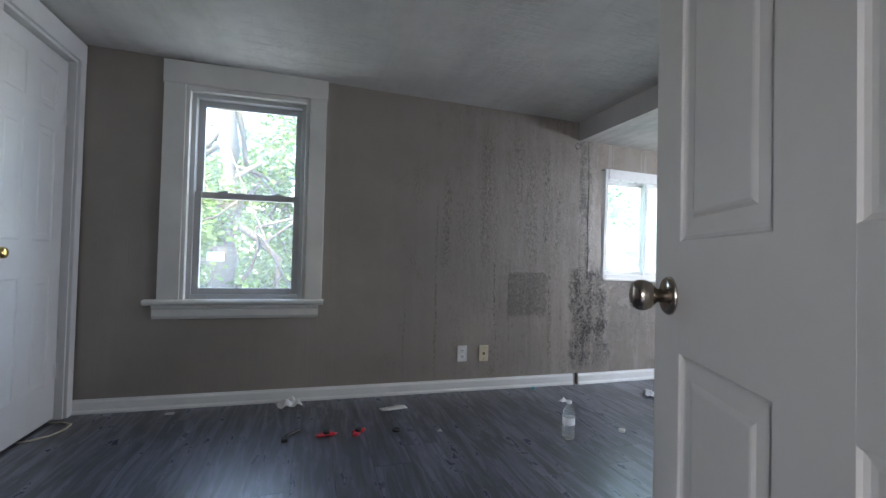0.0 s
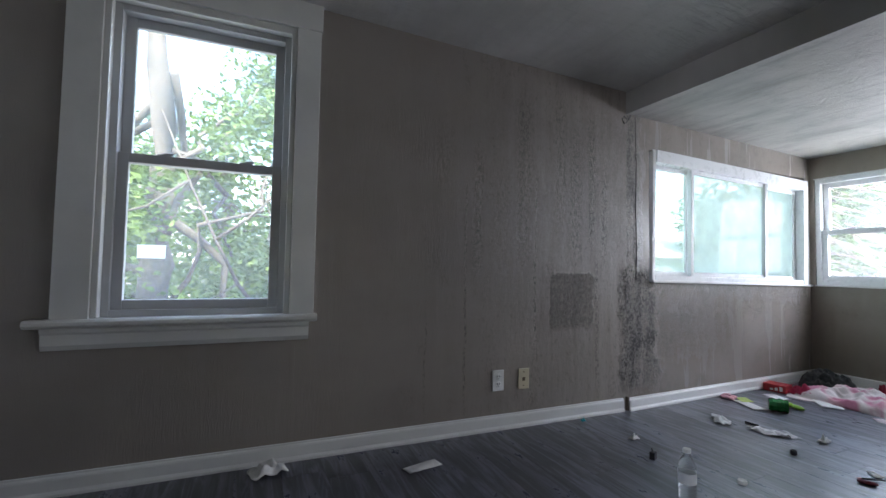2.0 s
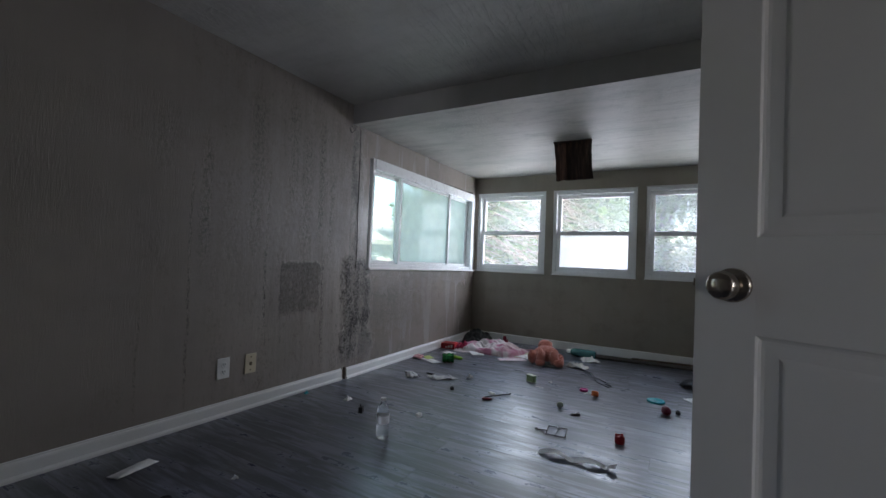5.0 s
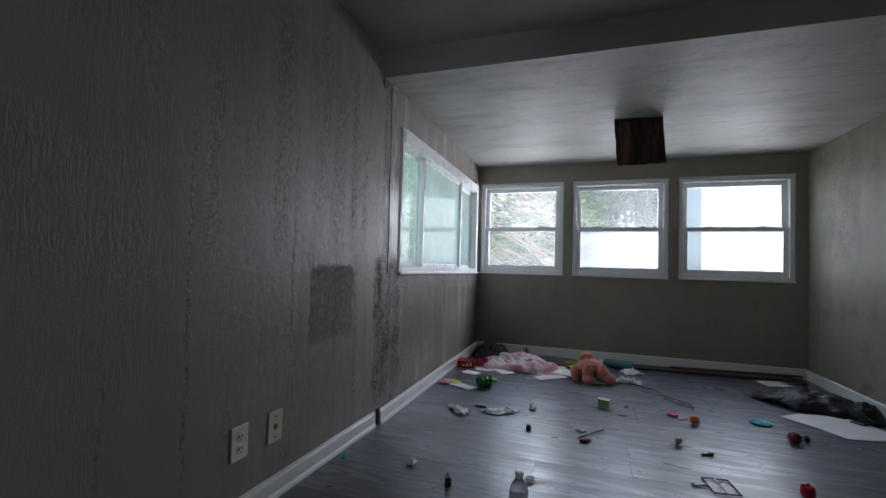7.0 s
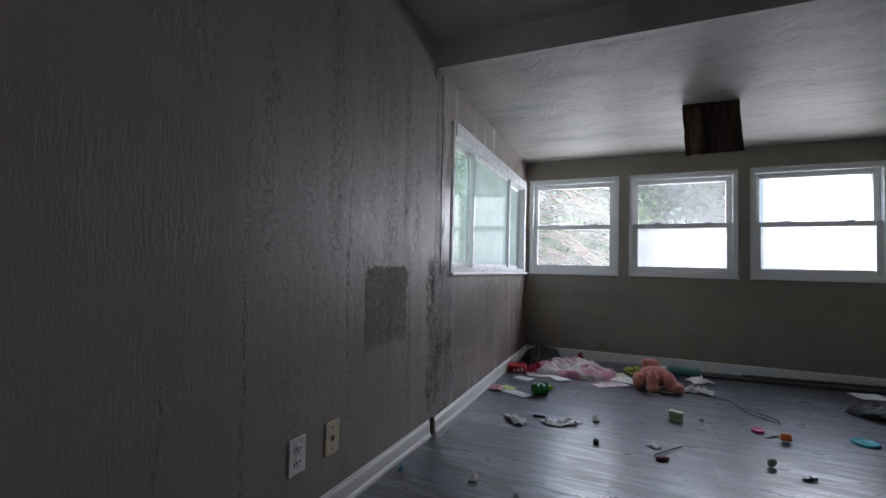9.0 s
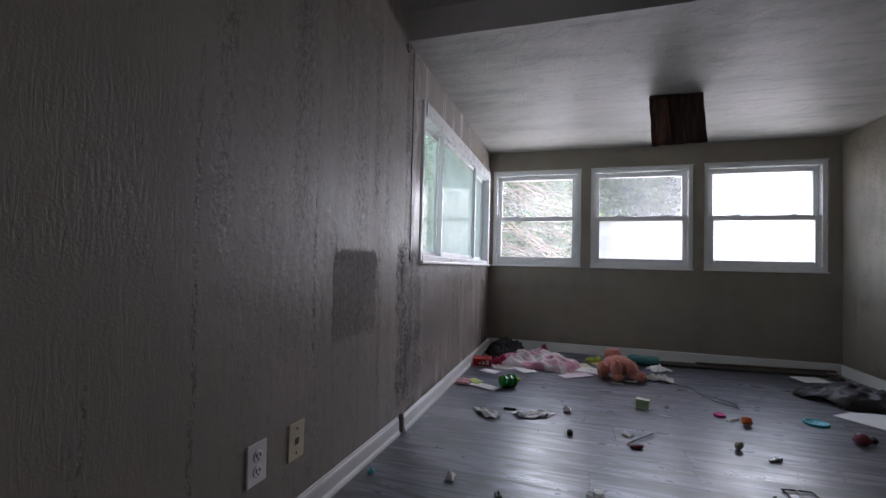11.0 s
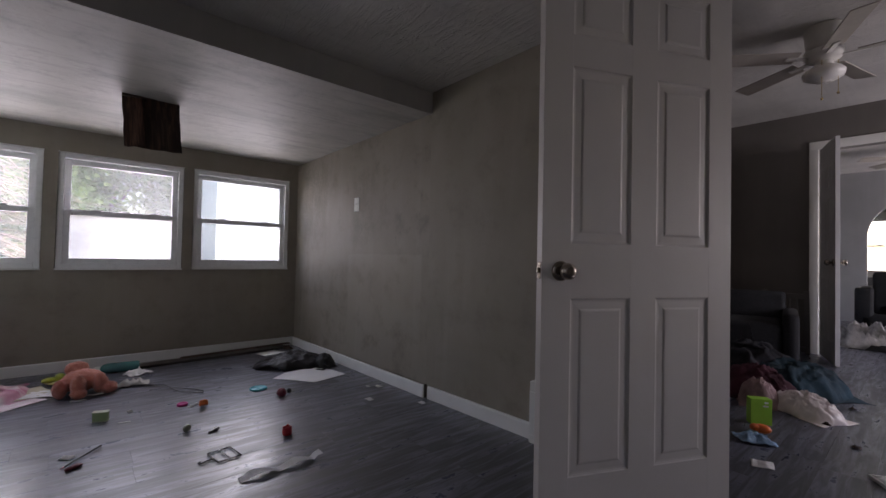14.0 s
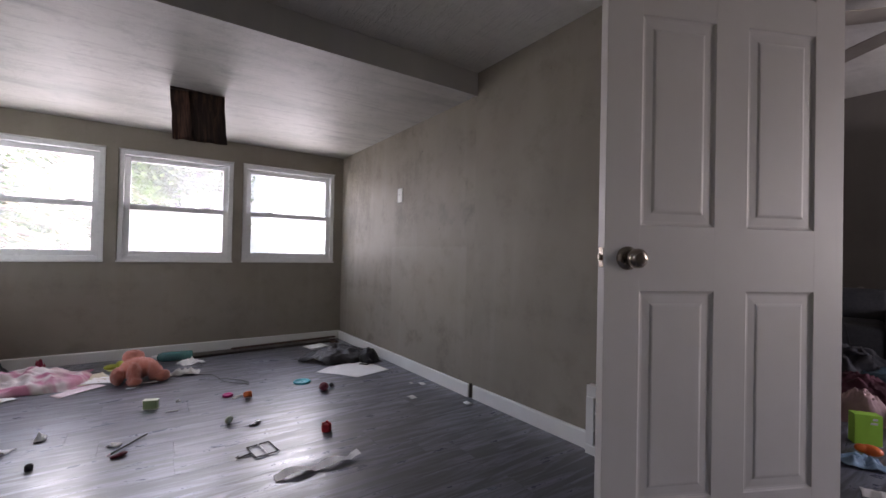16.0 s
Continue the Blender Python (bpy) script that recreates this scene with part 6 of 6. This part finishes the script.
part("board", bm, simple("dark_wet_board", (0.055, 0.045, 0.038), 0.5, vary=0.4, scale=9, relief=0.002), wb)
bm = bmesh.new()
add_box(bm, (0.012, -0.7, 0.018), (0.045, 0.3, 0.032), Matrix.Rotation(0.03, 4, "Z"), bevel=0.003)
part("batten", bm, M_BOARD2, wb, "thin brown batten")
solid("bark_scrap", cloth(bmesh.new(), 0.12, 0.08, 0.05, 55, 10, freq=2.5), M_BOARD2, "brown splintered scrap in the corner", "scrap", smooth=True, m=pose(4.2, 0.14, 0))
# torn poster board and black bag
bm = bmesh.new()
ol = [(3.02, 0.13), (2.955, 0.42), (3.08, 0.5), (3.23, 0.63), (3.33, 0.5), (3.36, 0.22), (3.2, 0.16)]
f_ = bm.faces.new([bm.verts.new((x, y, 0.003)) for x, y in ol])
e_ = bmesh.ops.extrude_face_region(bm, geom=[f_])
bmesh.ops.translate(bm, vec=(0, 0, 0.002), verts=[q for q in e_["geom"] if isinstance(q, bmesh.types.BMVert)])
solid("poster_board", bm, M_PAPER, "torn sheet of white poster board on the floor", "poster board")
bg = cloth(bmesh.new(), 0.46, 0.58, 0.02, 61, 44, dome=0.085, freq=4.0, shape=lambda x, y: (x / 0.5) ** 2 + (y / 0.5) ** 2 < 0.95 + 0.15 * math.sin(9 * x + 5 * y))
m_bag, nt, b = material("black_bag_film")
b.inputs["Base Color"].default_value = (0.007, 0.007, 0.008, 1)
b.inputs["Specular IOR Level"].default_value = 0.35
nt.links.new(span(nt, noise_tex(nt, coords(nt), 9, 3), 0.3, 0.7, 0.38, 0.58), b.inputs["Roughness"])
bump(nt, b, noise_tex(nt, coords(nt), 20, 3, 0.55, 1.5), 0.6, 0.008)
bag = holder("bin_bag", "crumpled black plastic bin bag by the side wall", "bag", m=pose(3.58, 0.34, 0, 0, 0, -18))
part("body", bg, m_bag, bag, smooth=True)
bm = cloth(bmesh.new(), 0.2, 0.16, 0.018, 63, 22, dome=0.1, freq=3.5)
part("neck", bm, m_bag, bag, "gathered neck of the bag", True, pose(-0.16, -0.24, 0, 0, 0, 30))
bm = bmesh.new()
add_tube(bm, [(-0.2, -0.2, 0.02), (-0.25, -0.24, 0.045), (-0.29, -0.27, 0.03), (-0.3, -0.22, 0.008), (-0.26, -0.17, 0.006)], 0.007, 7)
part("tie", bm, m_bag, bag, "twisted black tie", True)


# ---- things in the rooms beyond ----
def ceiling_fan(at, label, rot, drop=0.0):
    """Hugger ceiling fan with five blades and a glass globe."""
    f = holder("ceiling_fan", label, "ceiling fan", m=pose(at[0], at[1], at[2], 0, 0, rot))
    down = Matrix.Translation((0, 0, -drop))
    white = simple("fan_white", (0.62, 0.6, 0.56), 0.4)
    bm = bmesh.new()
    add_lathe(bm, [(0.0, 0.0), (0.105, 0.0), (0.11, -0.012), (0.108, -0.05), (0.098, -0.085 - drop), (0.08, -0.1 - drop), (0.0, -0.1 - drop)], caps=False)
    part("canopy", bm, white, f, smooth=True)
    bm = bmesh.new()
    add_lathe(bm, [(0.0, -0.1), (0.07, -0.1), (0.11, -0.115), (0.115, -0.15), (0.09, -0.175), (0.05, -0.19), (0.0, -0.19)], down, caps=False)
    part("motor", bm, white, f, smooth=True)
    bm = bmesh.new()
    add_lathe(bm, [(0.05, -0.19), (0.055, -0.215), (0.05, -0.225), (0.095, -0.238), (0.118, -0.265), (0.112, -0.295), (0.07, -0.322), (0.0, -0.33)], down, caps=False)
    part("globe", bm, simple("milk_glass", (0.8, 0.78, 0.74), 0.25), f, "white milk glass globe", True)
    for k in range(5):
        bm = bmesh.new()
        mm = Matrix.Rotation(k * 2 * math.pi / 5, 4, "Z") @ Matrix.Translation((0, 0, -0.155 - drop)) @ Matrix.Rotation(radians(12), 4, "X")
        vs = add_box(bm, (0.17, -0.06, -0.004), (0.67, 0.06, 0.004), None, bevel=0.003)
        for v in bm.verts:
            if v.co.x > 0.5:
                v.co.y *= 1.12
        bmesh.ops.transform(bm, matrix=mm, verts=bm.verts)
        bl = part("blade", bm, simple("fan_blade", (0.36, 0.325, 0.285), 0.45) if k == 0 else bpy.data.materials["fan_blade"], f)
        bm = bmesh.new()
        add_box(bm, (0.09, -0.018, -0.012), (0.24, 0.018, -0.004), mm, bevel=0.003)
        part("bracket", bm, white, bl)
    for x, l in ((0.05, 0.16), (-0.05, 0.12)):
        bm = bmesh.new()
        add_tube(bm, [(x, 0.06, -0.2 - drop), (x, 0.06, -0.3 - l - drop)], 0.0018, 6)
        bmesh.ops.create_uvsphere(bm, u_segments=8, v_segments=6, radius=0.009, matrix=Matrix.Translation((x, 0.06, -0.31 - l - drop)))
        part("pull_chain", bm, M_BRASS, f)
    return f


ceiling_fan((0.43, -2.12, H2), "white ceiling fan with a milk glass globe", 40, 0.055)
ceiling_fan((-0.02, -6.6, H3), "white ceiling fan in the front room", 30)

box_lime = holder("lime_box", "bright lime green upright card box with white bars", "box", m=pose(0.62, -1.32, 0, 0, 0, 35))
bm = bmesh.new()
add_box(bm, (-0.055, -0.03, 0), (0.055, 0.03, 0.15), bevel=0.002)
part("carton", bm, simple("lime_card", (0.3, 0.62, 0.06), 0.5), box_lime)
for z, w_ in ((0.125, 0.02), (0.105, 0.028)):
    bm = bmesh.new()
    add_box(bm, (-0.035, 0.0302, z), (-0.035 + w_, 0.0312, z + 0.01))
    part("label_bar", bm, M_PAPER, box_lime, "white label bar")
solid("orange_toy", blob(bmesh.new(), [(0, 0, 0.025, 0.045, 0.03, 0.025), (0.03, 0.02, 0.03, 0.025, 0.02, 0.02)]), M_ORANGE, "small orange plastic toy", "toy", smooth=True, m=pose(0.57, -1.15, 0))
sheet("snack_wrapper", (0.57, -0.98), 30, 0.16, 0.12, simple("blue_white_foil", (0.25, 0.42, 0.6), 0.35, vary=0.5, scale=20), "crumpled blue and white snack wrapper", "wrapper", 0.05, 71, 14, 3.0)
sheet("paper", (0.47, -0.68), 20, 0.09, 0.08, M_PAPER, "crumpled white paper in the middle room", amp=0.02, seed=72)
bagw = cloth(bmesh.new(), 0.42, 0.28, 0.035, 73, 36, dome=0.11, freq=5.0)
solid("plastic_bag", bagw, simple("white_bag_film", (0.75, 0.68, 0.66), 0.4, vary=0.12), "crumpled white plastic shopping bag", "bag", smooth=True, m=pose(0.47, -1.76, 0, 0, 0, 150))
for k, (x, y, z, w_, d_, a_, c_, lb) in enumerate(((0.78, -2.0, 0, 0.4, 0.4, 0.34, (0.05, 0.008, 0.018), "heap of dark red clothing"), (0.7, -1.72, 0.02, 0.19, 0.15, 0.3, (0.42, 0.28, 0.28), "pink patterned clothing on the heap"), (0.62, -2.35, 0, 0.55, 0.45, 0.36, (0.012, 0.035, 0.05), "heap of teal and navy clothing"), (0.95, -2.5, 0, 0.6, 0.6, 0.5, (0.012, 0.012, 0.016), "heap of black clothing"), (0.66, -2.2, 0.2, 0.12, 0.12, 0.22, (0.5, 0.03, 0.04), "bright red cloth on the heap"))):
    cb = cloth(bmesh.new(), w_ * 1.25, d_ * 1.25, a_ * 0.11, 80 + k, 40, dome=a_ * 0.55, freq=5.0)
    solid("clothing", cb, simple("cloth_colour_%s" % lb.split()[2], c_, 0.95, vary=0.4, scale=10, relief=0.003), lb, "clothing", group="clothing heap", smooth=True, m=pose(x, y, z * 0.0, 0, 0, 20 * k))
# white plastic tray
tr = holder("plastic_tray", "broken white plastic tray with crumpled film", "tray", m=pose(0.02, -0.93, 0, 0, 0, 35) @ Matrix.Scale(0.8, 4))
for lo, hi in (((-0.12, -0.075, 0), (0.12, -0.067, 0.02)), ((-0.12, 0.067, 0), (0.12, 0.075, 0.02)), ((-0.12, -0.067, 0), (-0.112, 0.067, 0.02)), ((0.112, -0.067, 0), (0.12, 0.067, 0.02)), ((-0.004, -0.067, 0), (0.004, 0.067, 0.018)), ((-0.112, -0.004, 0), (0.112, 0.004, 0.016))):
    bm = bmesh.new()
    add_box(bm, lo, hi, bevel=0.002)
    part("rim", bm, M_WHITE, tr)
part("film", cloth(bmesh.new(), 0.2, 0.12, 0.06, 75, 16, freq=4), M_FILM, tr, "crumpled clear film", True)
for k, (x, y) in enumerate(((0.35, -1.6), (0.2, -1.3), (0.28, -2.1))):
    scrap((x, y), 0.04, 90 + k, "small dark crumb of litter", M_BOARD)
# dark armchair and crib side
ch = holder("armchair", "dark grey upholstered armchair behind the clothing", "armchair", m=pose(1.18, -3.2, 0, 0, 0, 10))
m_ch = simple("charcoal_upholstery", (0.013, 0.013, 0.015), 0.9, vary=0.3, relief=0.002)
for nm, lo, hi in (("seat", (-0.33, -0.33, 0.1), (0.33, 0.33, 0.42)), ("backrest", (-0.36, -0.45, 0.1), (0.36, -0.3, 0.68)), ("armrest", (-0.45, -0.4, 0.08), (-0.33, 0.34, 0.52)), ("armrest", (0.33, -0.4, 0.08), (0.45, 0.34, 0.52))):
    bm = bmesh.new()
    add_box(bm, lo, hi, bevel=0.045)
    part(nm, bm, m_ch, ch, smooth=True)
for x in (-0.36, 0.36):
    for y in (-0.34, 0.28):
        bm = bmesh.new()
        add_cyl(bm, 0.018, 0.024, 0.1, Matrix.Translation((x, y, 0.05)), 10)
        part("leg", bm, M_BLACK, ch)
cr = holder("crib_panel", "grey painted slatted crib side leaning at the wall", "crib", m=pose(0.97, -4.12, 0, -6, 0, 0))
m_cr = simple("grey_crib_paint", (0.18, 0.17, 0.16), 0.5)
for lo, hi in (((-0.2, 0, 0.6), (0.2, 0.03, 0.65)), ((-0.2, 0, 0.03), (0.2, 0.03, 0.08)), ((-0.2, -0.002, 0), (-0.16, 0.032, 0.68)), ((0.16, -0.002, 0), (0.2, 0.032, 0.68))):
    bm = bmesh.new()
    add_box(bm, lo, hi, bevel=0.005)
    part("rail", bm, m_cr, cr)
for k in range(4):
    bm = bmesh.new()
    add_cyl(bm, 0.009, 0.009, 0.54, Matrix.Translation((-0.1 + k * 0.066, 0.015, 0.34)), 10)
    part("slat", bm, m_cr, cr)
# sofa and heap in the front room
so = holder("sofa", "black upholstered sofa in front of the arch", "sofa", m=pose(-0.35, -6.95, 0, 0, 0, 180))
m_so = simple("black_upholstery", (0.012, 0.012, 0.013), 0.7, vary=0.3, relief=0.002)
for nm, lo, hi in (("base", (-0.95, -0.45, 0.1), (0.95, 0.4, 0.3)), ("cushion", (-0.78, -0.42, 0.3), (-0.005, 0.3, 0.46)), ("cushion", (0.005, -0.42, 0.3), (0.78, 0.3, 0.46)), ("backrest", (-0.8, -0.42, 0.3), (0.8, -0.2, 0.88)), ("armrest", (-0.98, -0.45, 0.1), (-0.78, 0.42, 0.66)), ("armrest", (0.78, -0.45, 0.1), (0.98, 0.42, 0.66))):
    bm = bmesh.new()
    add_box(bm, lo, hi, bevel=0.05)
    part(nm, bm, m_so, so, smooth=True)
for x in (-0.85, 0.85):
    for y in (-0.38, 0.34):
        bm = bmesh.new()
        add_cyl(bm, 0.02, 0.025, 0.1, Matrix.Translation((x, y, 0.05)), 10)
        part("leg", bm, M_STEEL, so)
solid("clothing", cloth(bmesh.new(), 0.55, 0.45, 0.14, 95, 24, dome=0.2, freq=4.5), simple("white_black_laundry", (0.4, 0.39, 0.38), 0.9, vary=0.9, scale=16), "heap of white and black laundry on the floor", "clothing", group="far laundry", smooth=True, m=pose(0.42, -5.25, 0))
solid("clothing", cloth(bmesh.new(), 0.9, 0.45, 0.08, 96, 24, dome=0.1, freq=4.0), m_so, "heap of black laundry on the floor", "clothing", group="far laundry", smooth=True, m=pose(0.1, -5.2, 0))
crs = bmesh.new()
add_box(crs, (-0.03, -0.02, -0.1), (0.03, 0.0, 0.1), bevel=0.004)
add_box(crs, (-0.1, -0.019, -0.03), (0.1, -0.001, 0.03), bevel=0.004)
solid("red_cross", crs, M_RED, "red cross-shaped ornament on the wall between front windows", "ornament", m=F_E @ Matrix.Translation((2.2, -0.001, 1.415)))
